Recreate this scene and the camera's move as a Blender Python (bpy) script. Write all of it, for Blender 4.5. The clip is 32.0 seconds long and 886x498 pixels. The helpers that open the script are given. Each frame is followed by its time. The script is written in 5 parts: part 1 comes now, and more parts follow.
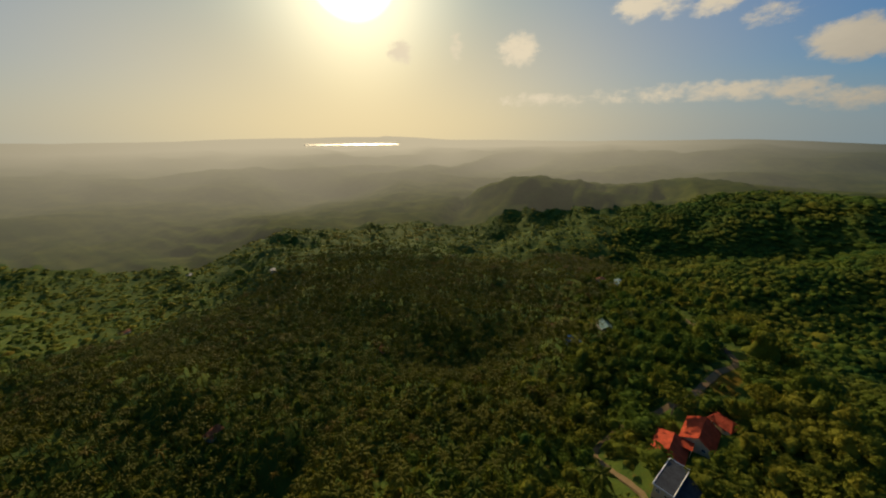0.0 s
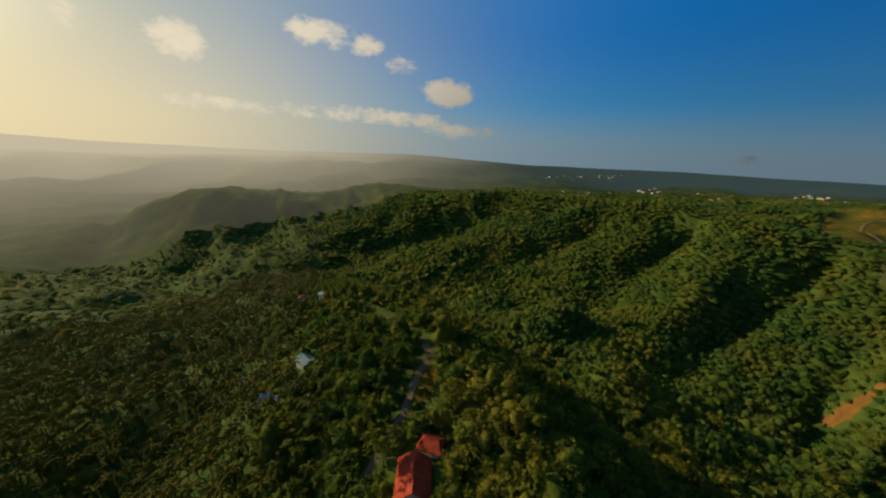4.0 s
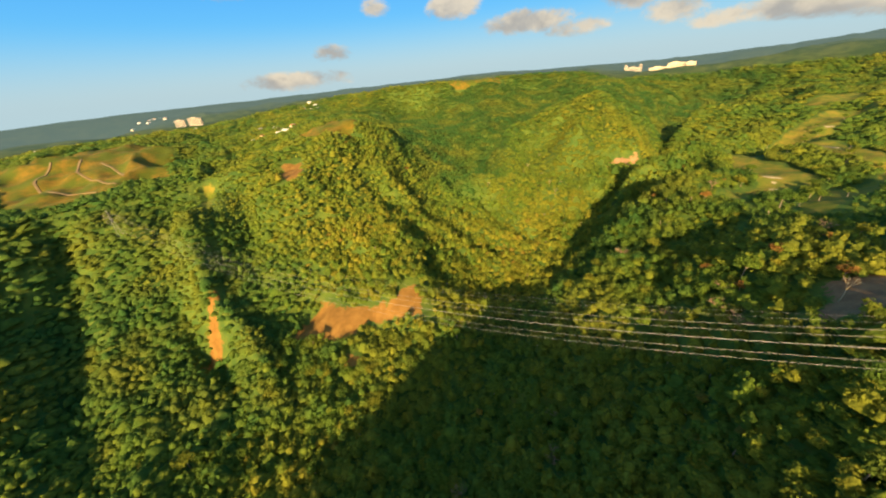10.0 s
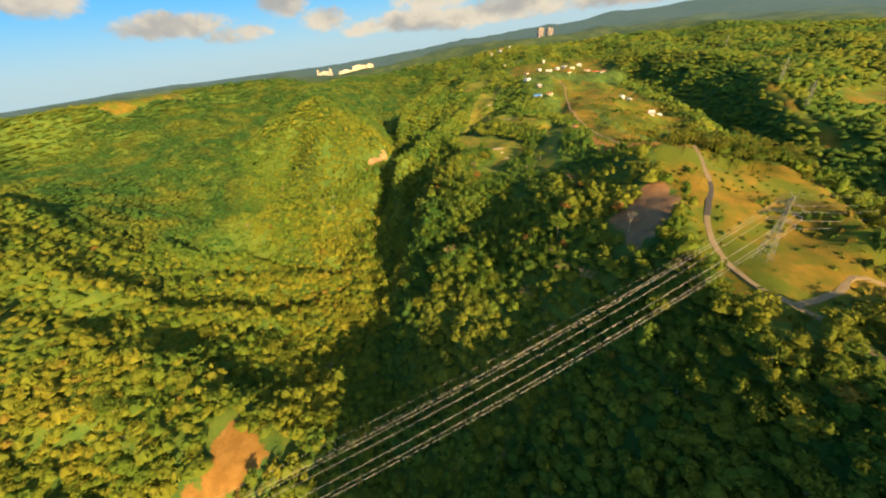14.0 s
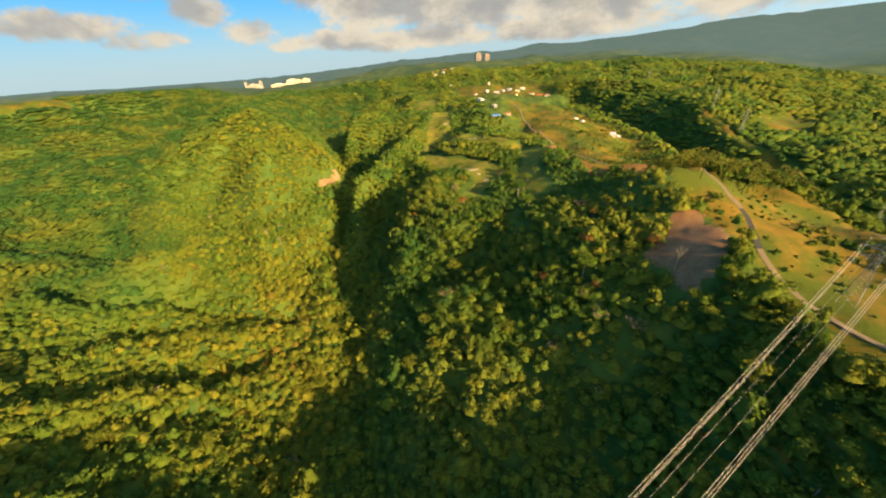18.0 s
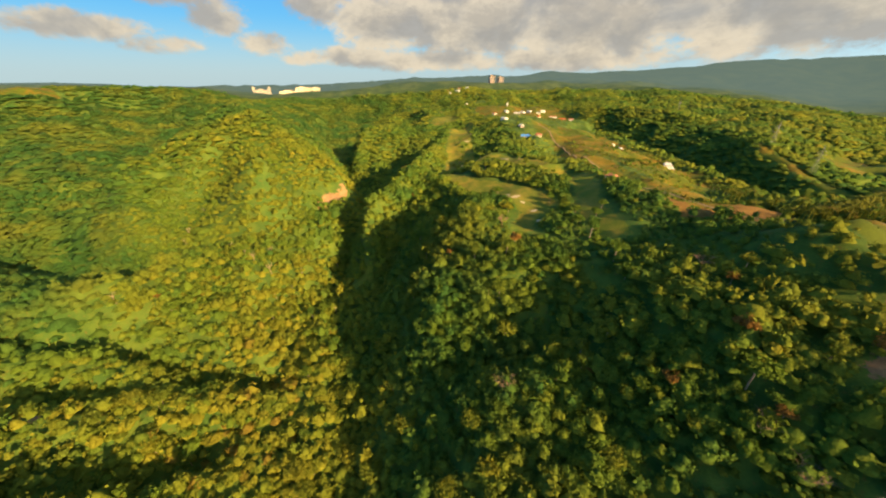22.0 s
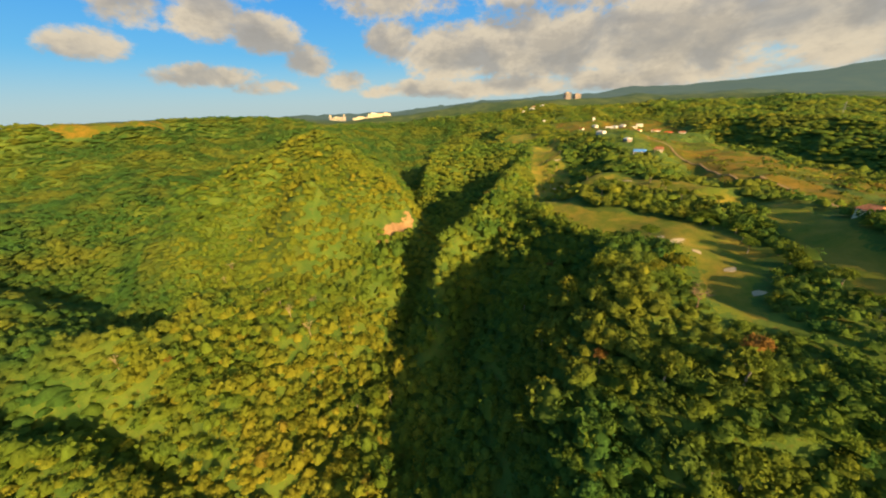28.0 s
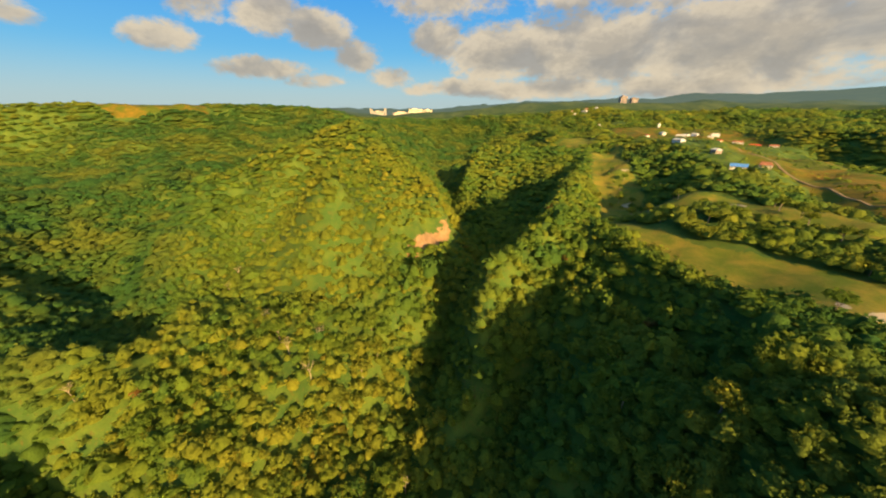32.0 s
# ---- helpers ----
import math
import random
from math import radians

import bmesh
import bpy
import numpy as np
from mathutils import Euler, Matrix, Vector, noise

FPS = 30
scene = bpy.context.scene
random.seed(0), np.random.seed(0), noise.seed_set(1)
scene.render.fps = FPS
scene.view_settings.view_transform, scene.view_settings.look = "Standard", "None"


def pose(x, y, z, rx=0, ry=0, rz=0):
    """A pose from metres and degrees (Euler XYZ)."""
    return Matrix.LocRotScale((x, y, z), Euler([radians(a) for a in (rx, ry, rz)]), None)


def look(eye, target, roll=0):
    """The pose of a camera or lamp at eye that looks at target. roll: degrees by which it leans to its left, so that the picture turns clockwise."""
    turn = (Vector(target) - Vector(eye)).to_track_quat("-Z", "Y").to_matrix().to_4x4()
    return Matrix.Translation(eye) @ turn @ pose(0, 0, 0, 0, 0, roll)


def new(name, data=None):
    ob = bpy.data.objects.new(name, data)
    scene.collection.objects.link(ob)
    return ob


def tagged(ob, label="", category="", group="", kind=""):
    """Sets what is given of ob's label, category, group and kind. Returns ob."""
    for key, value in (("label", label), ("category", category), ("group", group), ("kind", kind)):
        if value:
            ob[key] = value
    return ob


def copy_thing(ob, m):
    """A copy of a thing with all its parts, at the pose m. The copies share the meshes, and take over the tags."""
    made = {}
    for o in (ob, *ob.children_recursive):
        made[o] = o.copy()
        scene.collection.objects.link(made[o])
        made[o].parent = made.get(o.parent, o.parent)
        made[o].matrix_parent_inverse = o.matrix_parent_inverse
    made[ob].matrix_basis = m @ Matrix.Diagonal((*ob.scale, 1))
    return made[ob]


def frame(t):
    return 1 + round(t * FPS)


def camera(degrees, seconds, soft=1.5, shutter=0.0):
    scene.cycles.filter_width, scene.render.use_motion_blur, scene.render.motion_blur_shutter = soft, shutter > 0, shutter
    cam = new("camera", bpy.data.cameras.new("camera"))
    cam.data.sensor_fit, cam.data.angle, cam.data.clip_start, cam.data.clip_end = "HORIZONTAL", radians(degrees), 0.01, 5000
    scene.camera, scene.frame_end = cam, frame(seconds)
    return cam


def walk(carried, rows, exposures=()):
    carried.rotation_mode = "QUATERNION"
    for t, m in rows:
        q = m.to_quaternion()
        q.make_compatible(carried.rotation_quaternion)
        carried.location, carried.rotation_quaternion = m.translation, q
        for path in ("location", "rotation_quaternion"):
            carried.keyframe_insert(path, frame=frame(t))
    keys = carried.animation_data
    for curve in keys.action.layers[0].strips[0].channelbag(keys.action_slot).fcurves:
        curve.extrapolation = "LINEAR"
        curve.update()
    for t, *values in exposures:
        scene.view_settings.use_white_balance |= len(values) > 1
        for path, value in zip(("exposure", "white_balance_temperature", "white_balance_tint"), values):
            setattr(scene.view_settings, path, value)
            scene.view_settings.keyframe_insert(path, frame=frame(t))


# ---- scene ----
cam = camera(108.1, 32.0, soft=2.1)
PATH = [
    (0, (256.57, -0.8, 4.39), (303.86, -81.98, -29.86), -0.18),
    (0.5, (255.5, -10.04, 3.23), (298.87, -93.37, -31.04), 0.36),
    (1, (253.35, -19.14, 2.27), (289.87, -105.72, -31.92), 1.07),
    (1.5, (251.19, -27.51, 0.92), (277.81, -117.84, -32.71), 2.01),
    (2, (248.5, -35.18, -0.48), (263.77, -128.49, -33.05), 2.80),
    (2.5, (245.19, -42.41, -2.31), (248.87, -137.32, -33.59), 3.33),
    (4.5, (230.99, -70.42, -11.41), (189.07, -156.68, -39.71), 2.97),
    (5, (228.87, -74.63, -9.88), (175.75, -154.43, -38.35), 2.89),
    (5.5, (225.25, -79.35, -8.53), (161.66, -150.82, -37.69), 2.09),
    (6, (220.41, -85.55, -7.56), (147.46, -146.84, -37.91), 1.07),
    (6.5, (214.73, -91.89, -6.33), (133.76, -140.78, -38.81), -0.08),
    (7, (209.8, -95.25, -3.13), (122.97, -130.78, -37.74), -1.79),
    (7.5, (203.74, -99.84, 0.53), (113.32, -120.85, -36.67), -2.89),
    (8, (196.48, -105.11, 3.54), (104.86, -111.52, -36.04), -3.78),
    (8.5, (186.64, -109.26, 6.37), (96.13, -101.08, -35.34), -4.29),
    (9, (174.31, -111.42, 8.43), (87.17, -89.25, -35.33), -5.15),
    (9.5, (162.18, -112.17, 9.72), (80.64, -76.62, -35.96), -5.46),
    (10, (149.66, -111.39, 10.74), (75.4, -64.2, -36.78), -5.51),
    (10.5, (136.58, -109.44, 11.37), (70.28, -52.82, -37.61), -5.14),
    (11, (124.62, -106.75, 12.28), (66.07, -42.97, -37.75), -4.88),
    (11.5, (112.41, -103.07, 13.33), (61.35, -33.72, -37.5), -4.89),
    (12, (101, -98.76, 14.23), (57.22, -25.08, -37.29), -5.34),
    (12.5, (90.95, -93.97, 14.09), (53.98, -17.02, -37.99), -6.16),
    (13, (81.04, -88.91, 14.16), (50.71, -9.57, -38.61), -7.08),
    (13.5, (71.34, -83.73, 14), (47.28, -2.59, -39.28), -7.84),
    (14, (62.19, -78.53, 13.26), (44.23, 4.05, -40.21), -7.96),
    (14.5, (53.53, -73.06, 12.92), (40.88, 10.58, -40.42), -7.77),
    (16.5, (27.44, -45.81, 9.43), (26.07, 40.01, -41.88), -5.65),
    (17, (21.69, -38.3, 8.15), (21.06, 47.69, -42.89), -5.26),
    (17.5, (16.14, -29.68, 6.75), (15.84, 56.38, -44.18), -4.86),
    (18, (10.96, -20.47, 4.86), (10.81, 65.71, -45.87), -4.38),
    (18.5, (5.26, -10.37, 2.54), (5.23, 75.96, -47.93), -3.66),
    (19, (0, 0, 0), (-0.15, 86.51, -50.16), -2.88),
    (19.5, (-4.5, 10.78, -2.45), (-4.94, 97.41, -52.4), -2.27),
    (20, (-8.89, 22.17, -4.8), (-9.42, 108.92, -54.55), -1.66),
    (20.5, (-13.44, 33.73, -7.01), (-13.69, 120.7, -56.38), -1.20),
    (21, (-18.32, 45.2, -9.28), (-18.04, 132.5, -58.05), -0.67),
    (21.5, (-22.65, 56.81, -11.73), (-21.81, 144.67, -59.48), -0.43),
    (22, (-26.42, 68.44, -14.55), (-25.06, 157.21, -60.58), -0.23),
    (22.5, (-30.12, 79.62, -17.34), (-28.09, 169.33, -61.47), -0.18),
    (23, (-33.85, 90.58, -19.35), (-31.24, 180.97, -62.04), -0.29),
    (23.5, (-37.18, 100.92, -21.72), (-34.11, 191.67, -63.62), -0.52),
    (24, (-40.73, 111.77, -23.96), (-37.15, 202.72, -65.38), -1.02),
    (24.5, (-44.28, 122.18, -26.11), (-40.25, 213.22, -67.27), -1.76),
    (26.5, (-55.28, 160.17, -34.07), (-60.64, 251.51, -74.43), -4.07),
    (27, (-57.79, 168.76, -35.72), (-67.37, 259.91, -75.73), -3.81),
    (27.5, (-60.04, 177.29, -37.11), (-73.66, 268.05, -76.81), -3.44),
    (28, (-62.67, 185.43, -38.24), (-79.5, 275.69, -77.85), -2.94),
    (28.5, (-65.42, 193.6, -39.32), (-84.48, 283.4, -78.99), -2.41),
    (29, (-68.36, 201.95, -40.61), (-88.78, 291.44, -80.3), -1.86),
    (29.5, (-71.34, 209.19, -41.08), (-92.64, 298.51, -80.69), -1.55),
    (30, (-75.02, 216.89, -41.42), (-97.06, 306.02, -81.05), -1.17),
    (30.5, (-78.66, 225.28, -42.22), (-101.57, 314.22, -81.79), -0.97),
    (31, (-82.22, 234.32, -43.69), (-105.99, 323.07, -83.16), -0.65),
    (31.5, (-85.73, 243.64, -45.37), (-110.5, 332.18, -84.7), -0.46),
    (32, (-89.26, 253.62, -46.43), (-114.76, 341.87, -85.95), -0.25),
]
EXPOSURES = [(0, -0.35, 6250, 10), (2.5, -0.32, 6250, 10), (4.5, -0.3, 5900, 10), (5, -0.15, 5850, 10), (6, 0.22, 5850, 10), (7, 0.8, 6050, 10), (8, 1.25, 6500, 10), (9, 1.5, 6850, 10), (13, 1.65, 6950, 10),
             (19, 1.65, 7050, 10), (23, 1.55, 7300, 10), (32, 1.42, 7450, 10)]
walk(cam, [(t, look(eye, target, roll)) for t, eye, target, roll in PATH], EXPOSURES)


# ---- sky, sun ----
SUN_AZIMUTH, SUN_ELEVATION = 136.8, 21.0
sun_way = Vector((math.sin(radians(SUN_AZIMUTH)) * math.cos(radians(SUN_ELEVATION)), math.cos(radians(SUN_AZIMUTH)) * math.cos(radians(SUN_ELEVATION)),
                  math.sin(radians(SUN_ELEVATION))))
sun_data = bpy.data.lights.new("sun", "SUN")
sun_data.energy, sun_data.angle, sun_data.color = 5.0, radians(0.6), (1.0, 0.745, 0.40)
sun = new("sun", sun_data)
sun.matrix_world = look((0, 0, 0), -sun_way)


class Graph:
    """Short hand for node trees: add(kind, inputs...) returns the node."""

    def __init__(self, tree):
        self.tree = tree
        tree.nodes.clear()

    def add(self, kind, sockets=None, **settings):
        node = self.tree.nodes.new("ShaderNode" + kind)
        if "operation" in settings:
            node.operation = settings["operation"]
        if "use_clamp" in settings:
            node.use_clamp = settings["use_clamp"]
        if "interpolation_type" in settings:
            node.interpolation_type = settings["interpolation_type"]
        if "data_type" in settings:
            node.data_type = settings["data_type"]
        if "blend_type" in settings:
            node.blend_type = settings["blend_type"]
        if "sky_type" in settings:
            node.sky_type = settings["sky_type"]
        if "sun_disc" in settings:
            node.sun_disc = settings["sun_disc"]
        if "sun_elevation" in settings:
            node.sun_elevation = settings["sun_elevation"]
        if "sun_rotation" in settings:
            node.sun_rotation = settings["sun_rotation"]
        if "altitude" in settings:
            node.altitude = settings["altitude"]
        if "air_density" in settings:
            node.air_density = settings["air_density"]
        if "dust_density" in settings:
            node.dust_density = settings["dust_density"]
        if "ozone_density" in settings:
            node.ozone_density = settings["ozone_density"]
        if "attribute_name" in settings:
            node.attribute_name = settings["attribute_name"]
        if "wave_type" in settings:
            node.wave_type = settings["wave_type"]
        if "bands_direction" in settings:
            node.bands_direction = settings["bands_direction"]
        for key, value in (sockets or {}).items():
            if hasattr(value, "links"):
                self.tree.links.new(value, node.inputs[key])
            else:
                node.inputs[key].default_value = value
        return node

    def math(self, operation, a, b=0.0, c=0.0, clamp=False):
        return self.add("Math", {0: a, 1: b, 2: c}, operation=operation, use_clamp=clamp).outputs[0]

    def vec(self, operation, a, b=(0, 0, 0)):
        node = self.add("VectorMath", {0: a, 1: b}, operation=operation)
        return node.outputs["Value" if operation in ("DOT_PRODUCT", "LENGTH", "DISTANCE") else "Vector"]

    def ramp(self, value, low, high, smooth=True, to=(0.0, 1.0)):
        return self.add("MapRange", {0: value, 1: low, 2: high, 3: to[0], 4: to[1]}, interpolation_type="SMOOTHSTEP" if smooth else "LINEAR").outputs[0]

    def mix(self, factor, a, b, blend="MIX"):
        node = self.add("Mix", {}, data_type="RGBA", blend_type=blend)
        for key, value in ((0, factor), (6, a), (7, b)):
            if hasattr(value, "links"):
                self.tree.links.new(value, node.inputs[key])
            else:
                node.inputs[key].default_value = value if key == 0 else (*value, 1)[:4]
        return node.outputs[2]

    def noise(self, vector, scale, detail=3.0, rough=0.55, warp=0.0):
        return self.add("TexNoise", {"Vector": vector, "Scale": scale, "Detail": detail, "Roughness": rough, "Distortion": warp}).outputs[0]


world = bpy.data.worlds.new("sky")
scene.world = world
world.use_nodes = True
g = Graph(world.node_tree)
way = g.add("TexCoord").outputs["Generated"]
sky = g.add("TexSky", {}, sky_type="NISHITA", sun_disc=False, sun_elevation=radians(SUN_ELEVATION), sun_rotation=radians(SUN_AZIMUTH), altitude=300.0, air_density=1.0,
            dust_density=2.2, ozone_density=1.6).outputs[0]
split = g.add("SeparateXYZ", {0: way})
up = split.outputs[2]
to_sun = g.vec("DOT_PRODUCT", way, tuple(sun_way))
# a deeper blue away from the sun, a milky warm air round it
blue = g.mix(g.ramp(up, 0.0, 0.32), (1.0, 3.9, 6.2), (0.15, 2.3, 6.4))
blue = g.mix(g.ramp(up, 0.0, 0.15), (2.9, 4.1, 4.7), blue)
# the deep blue zenith
blue = g.mix(g.ramp(up, 0.34, 0.8), blue, (0.16, 1.3, 3.4))
blue = g.mix(1.0, blue, g.add("CombineXYZ", {n: g.ramp(to_sun, -0.4, 0.45, to=(1.12, 1.6)) for n in (0, 1, 2)}).outputs[0], "MULTIPLY")
sky = g.mix(0.92, sky, blue)
milky = g.mix(g.ramp(up, -0.02, 0.42), (24.0, 18.6, 9.4), (9.5, 11.0, 9.8))
sky = g.mix(g.math("MULTIPLY", g.math("POWER", g.ramp(to_sun, -0.15, 0.97, False), 3.6), 0.96), sky, milky)
halo = g.math("MULTIPLY", g.math("POWER", g.math("MAXIMUM", to_sun, 0.0), 60.0), 30.0)
disc = g.math("MULTIPLY", g.ramp(to_sun, 0.9935, 0.9985), 140.0)
glow = g.math("ADD", halo, disc)
sky = g.mix(1.0, sky, g.mix(1.0, (0, 0, 0), g.add("CombineXYZ", {0: glow, 1: g.math("MULTIPLY", glow, 0.82), 2: g.math("MULTIPLY", glow, 0.45)}).outputs[0], "ADD"), "ADD")
# clouds: azimuth, elevation, half width, half height in degrees, strength
CLOUDS = [(143.4, 11.3, 1.6, 1.4, 0.5), (152, 12, 0.9, 1.6, 0.4), (161.2, 11.3, 3.0, 2.2, 0.9), (179.3, 15.2, 4.5, 1.7, 0.8), (184.8, 14.4, 2.4, 1.2, 0.6), (191, 12.4, 2.2, 1.0, 0.4),
          (198, 9.0, 4.4, 1.8, 0.9), (165, 4.6, 5, 0.8, 0.35), (180, 4.9, 5, 0.9, 0.35), (188.5, 4.8, 5, 1.0, 0.45), (194.5, 4.6, 3, 0.9, 0.4), (200, 3.3, 4, 0.8, 0.3),
          (277, 11.8, 3.4, 1.1, 0.5), (289, 4.1, 2.2, 0.8, 0.5), (284, 1.0, 7.5, 1.1, 0.8), (240, 0.9, 1.6, 0.6, 0.6)]
NORTH_CLOUDS = [(307.5, 8.6, 3.6, 1.7, 1.1), (312, 12.5, 4, 2.2, 1.1), (319, 12.2, 5, 2.6, 1.3), (326, 10.6, 4.5, 2.6, 1.3), (331, 7.5, 3.5, 2.2, 1.1), (336, 4.8, 3.6, 1.4, 1.0), (341, 3.2, 3, 0.9, 0.9),
                (318, 5.6, 6.5, 1.4, 1.0), (325, 4.2, 4, 1.1, 0.9), (343.5, 9.8, 4.4, 3.0, 1.4), (352, 8, 8, 4.2, 1.6), (5, 8, 12, 5, 1.8), (22, 7.5, 14, 5.5, 1.8), (42, 8, 16, 6, 1.7), (64, 11, 18, 7, 1.3),
                (348, 3.6, 7, 1.3, 1.0), (0, 3, 12, 1.5, 1.2), (20, 3.2, 14, 1.8, 1.2), (345, 17, 12, 5, 1.4), (15, 19, 24, 8, 1.5), (325, 19, 9, 4.5, 1.2), (296, 9.2, 1.6, 1.1, 0.6)]
layered = g.vec("MULTIPLY", way, (1.0, 1.0, 1.7))
shape = g.noise(layered, 7.0, 8.0, 0.56, 0.35)
curl = g.noise(layered, 22.0, 6.0, 0.62, 0.2)
cover = None
azimuth = g.math("ARCTAN2", split.outputs[0], split.outputs[1])
elevation = g.math("ARCSINE", up)
for a, e, w, h, s in CLOUDS + NORTH_CLOUDS:
    turned = g.math("WRAP", g.math("SUBTRACT", azimuth, radians(a)), math.pi, -math.pi)
    dx = g.math("DIVIDE", turned, radians(w))
    dy = g.math("DIVIDE", g.math("SUBTRACT", elevation, radians(e)), radians(h))
    one = g.math("MULTIPLY_ADD", g.math("ADD", g.math("MULTIPLY", dx, dx), g.math("MULTIPLY", dy, dy)), -s, s)
    cover = one if cover is None else g.math("SMOOTH_MAX", cover, one, 0.25)
body = g.math("ADD", g.math("MULTIPLY", cover, 0.95), g.math("MULTIPLY_ADD", shape, 2.6, -1.22))
body = g.math("ADD", body, g.math("MULTIPLY_ADD", curl, 1.9, -0.92))
body = g.math("ADD", body, g.math("MULTIPLY_ADD", g.noise(layered, 60.0, 4.0, 0.6), 1.1, -0.55))
dense = g.ramp(body, -0.3, 0.85)
# billows: the side towards the sun is creamy, the undersides grey
lower = g.noise(g.vec("ADD", layered, (0.0, 0.0, -0.045)), 7.0, 5.0, 0.5, 0.35)
higher = g.noise(g.vec("ADD", layered, (0.0, 0.0, 0.045)), 7.0, 5.0, 0.5, 0.35)
lit = g.ramp(g.math("SUBTRACT", lower, higher), -0.16, 0.14)
lit = g.math("MULTIPLY", lit, g.ramp(curl, 0.25, 0.6, to=(0.72, 1.0)))
shade = g.mix(lit, (2.9, 2.85, 2.75), (5.3, 4.75, 3.8))
shade = g.mix(g.ramp(body, 0.8, 2.0), shade, g.mix(0.6, shade, (2.45, 2.3, 2.1)))
shade = g.mix(g.ramp(to_sun, 0.05, 0.95), shade, (21.0, 17.5, 12.0))
sky = g.mix(g.math("MULTIPLY", dense, 0.94), sky, shade)
back = g.add("Background", {"Color": sky, "Strength": 0.05})
g.tree.links.new(back.outputs[0], g.add("OutputWorld").inputs[0])


# ---- materials ----
def material(name):
    made = bpy.data.materials.new(name)
    made.use_nodes = True
    graph = Graph(made.node_tree)
    place = graph.add("NewGeometry").outputs["Position"]
    return made, graph, place


def finish(graph, colour, rough=0.8, bump=None, depth=0.3, metal=0.0, spec=0.3, through_light=0.0):
    shader = graph.add("BsdfPrincipled", {"Base Color": colour if hasattr(colour, "links") else (*colour, 1), "Roughness": rough, "Metallic": metal, "Specular IOR Level": spec})
    if bump is not None:
        relief = graph.add("Bump", {"Height": bump, "Strength": 0.8, "Distance": depth}).outputs[0]
        graph.tree.links.new(relief, shader.inputs["Normal"])
    out = shader.outputs[0]
    if through_light:
        thin = graph.add("BsdfTranslucent", {"Color": colour if hasattr(colour, "links") else (*colour, 1)})
        out = graph.add("MixShader", {0: through_light, 1: out, 2: thin.outputs[0]}).outputs[0]
    graph.tree.links.new(out, graph.add("OutputMaterial").inputs[0])


def foliage(name, colours, dry=(0.20, 0.115, 0.024), dry_share=0.08, rough=0.8, spec=0.04, thin=0.34):
    """Leaves: each tree has its own tint, each clump its own shade."""
    made, graph, place = material(name)
    tint = graph.add("Attribute", {}, attribute_name="tint").outputs["Fac"]
    one = graph.add("NewGeometry").outputs["Random Per Island"]
    low, mid, high = colours
    colour = graph.mix(graph.ramp(tint, 0.0, 0.5, False), low, mid)
    colour = graph.mix(graph.ramp(tint, 0.5, 1.0 - dry_share, False), colour, high)
    colour = graph.mix(graph.math("MULTIPLY", graph.ramp(tint, 1.0 - dry_share, 1.0), 0.6), colour, dry)
    patch = graph.noise(place, 0.012, 2.0)
    colour = graph.mix(graph.ramp(patch, 0.42, 0.66), colour, graph.mix(0.5, colour, high))
    grain = graph.noise(place, 0.8, 5.0, 0.68)
    leaf = graph.noise(place, 2.6, 3.0, 0.6)
    shade = graph.math("MULTIPLY_ADD", graph.ramp(grain, 0.3, 0.7, False), 0.5, graph.math("MULTIPLY_ADD", one, 0.2, 0.5))
    shade = graph.math("ADD", shade, graph.math("MULTIPLY_ADD", leaf, 0.5, -0.1))
    colour = graph.mix(1.0, colour, graph.add("CombineXYZ", {0: shade, 1: shade, 2: shade}).outputs[0], "MULTIPLY")
    finish(graph, colour, rough, grain, 1.1, spec=spec, through_light=thin)
    return made


def plain(name, colour, rough=0.7, grain_size=3.0, grain=0.25, depth=0.02, metal=0.0, spec=0.3):
    """A painted, cast or natural surface with fine grain and broad stains."""
    made, graph, place = material(name)
    fine = graph.noise(place, grain_size, 4.0, 0.6)
    broad = graph.noise(place, grain_size * 0.13, 2.0)
    value = graph.math("ADD", graph.math("MULTIPLY_ADD", fine, 2 * grain, 1 - grain), graph.math("MULTIPLY_ADD", broad, grain, -0.5 * grain))
    tone = graph.mix(1.0, colour, graph.add("CombineXYZ", {0: value, 1: value, 2: value}).outputs[0], "MULTIPLY")
    finish(graph, tone, rough, fine, depth, metal, spec)
    return made


leaves = foliage("leaves", ((0.042, 0.098, 0.020), (0.100, 0.143, 0.017), (0.208, 0.186, 0.020)))
bush_leaves = foliage("bush_leaves", ((0.044, 0.088, 0.014), (0.085, 0.120, 0.016), (0.150, 0.142, 0.018)), dry_share=0.2)
palm_leaves = foliage("palm_leaves", ((0.062, 0.098, 0.010), (0.125, 0.130, 0.011), (0.185, 0.168, 0.013)), dry_share=0.06, rough=0.55, spec=0.12, thin=0.5)
russet_leaves = foliage("russet_leaves", ((0.16, 0.10, 0.02), (0.20, 0.11, 0.025), (0.24, 0.12, 0.03)), dry=(0.25, 0.09, 0.02))
bark = plain("bark", (0.20, 0.15, 0.10), 0.9, 4.0, 0.35, 0.05)
pale_bark = plain("pale_bark", (0.29, 0.21, 0.125), 0.9, 4.0, 0.3, 0.05)
asphalt = plain("asphalt", (0.062, 0.054, 0.044), 0.95, 2.0, 0.3, 0.01, spec=0.08)
concrete_road = plain("concrete_road", (0.185, 0.130, 0.070), 0.95, 0.8, 0.3, 0.01, spec=0.08)
dirt_road = plain("dirt_road", (0.18, 0.115, 0.048), 0.95, 0.8, 0.25, 0.02)
galvanised = plain("galvanised", (0.20, 0.19, 0.17), 0.6, 3.0, 0.15, 0.005, 0.6)
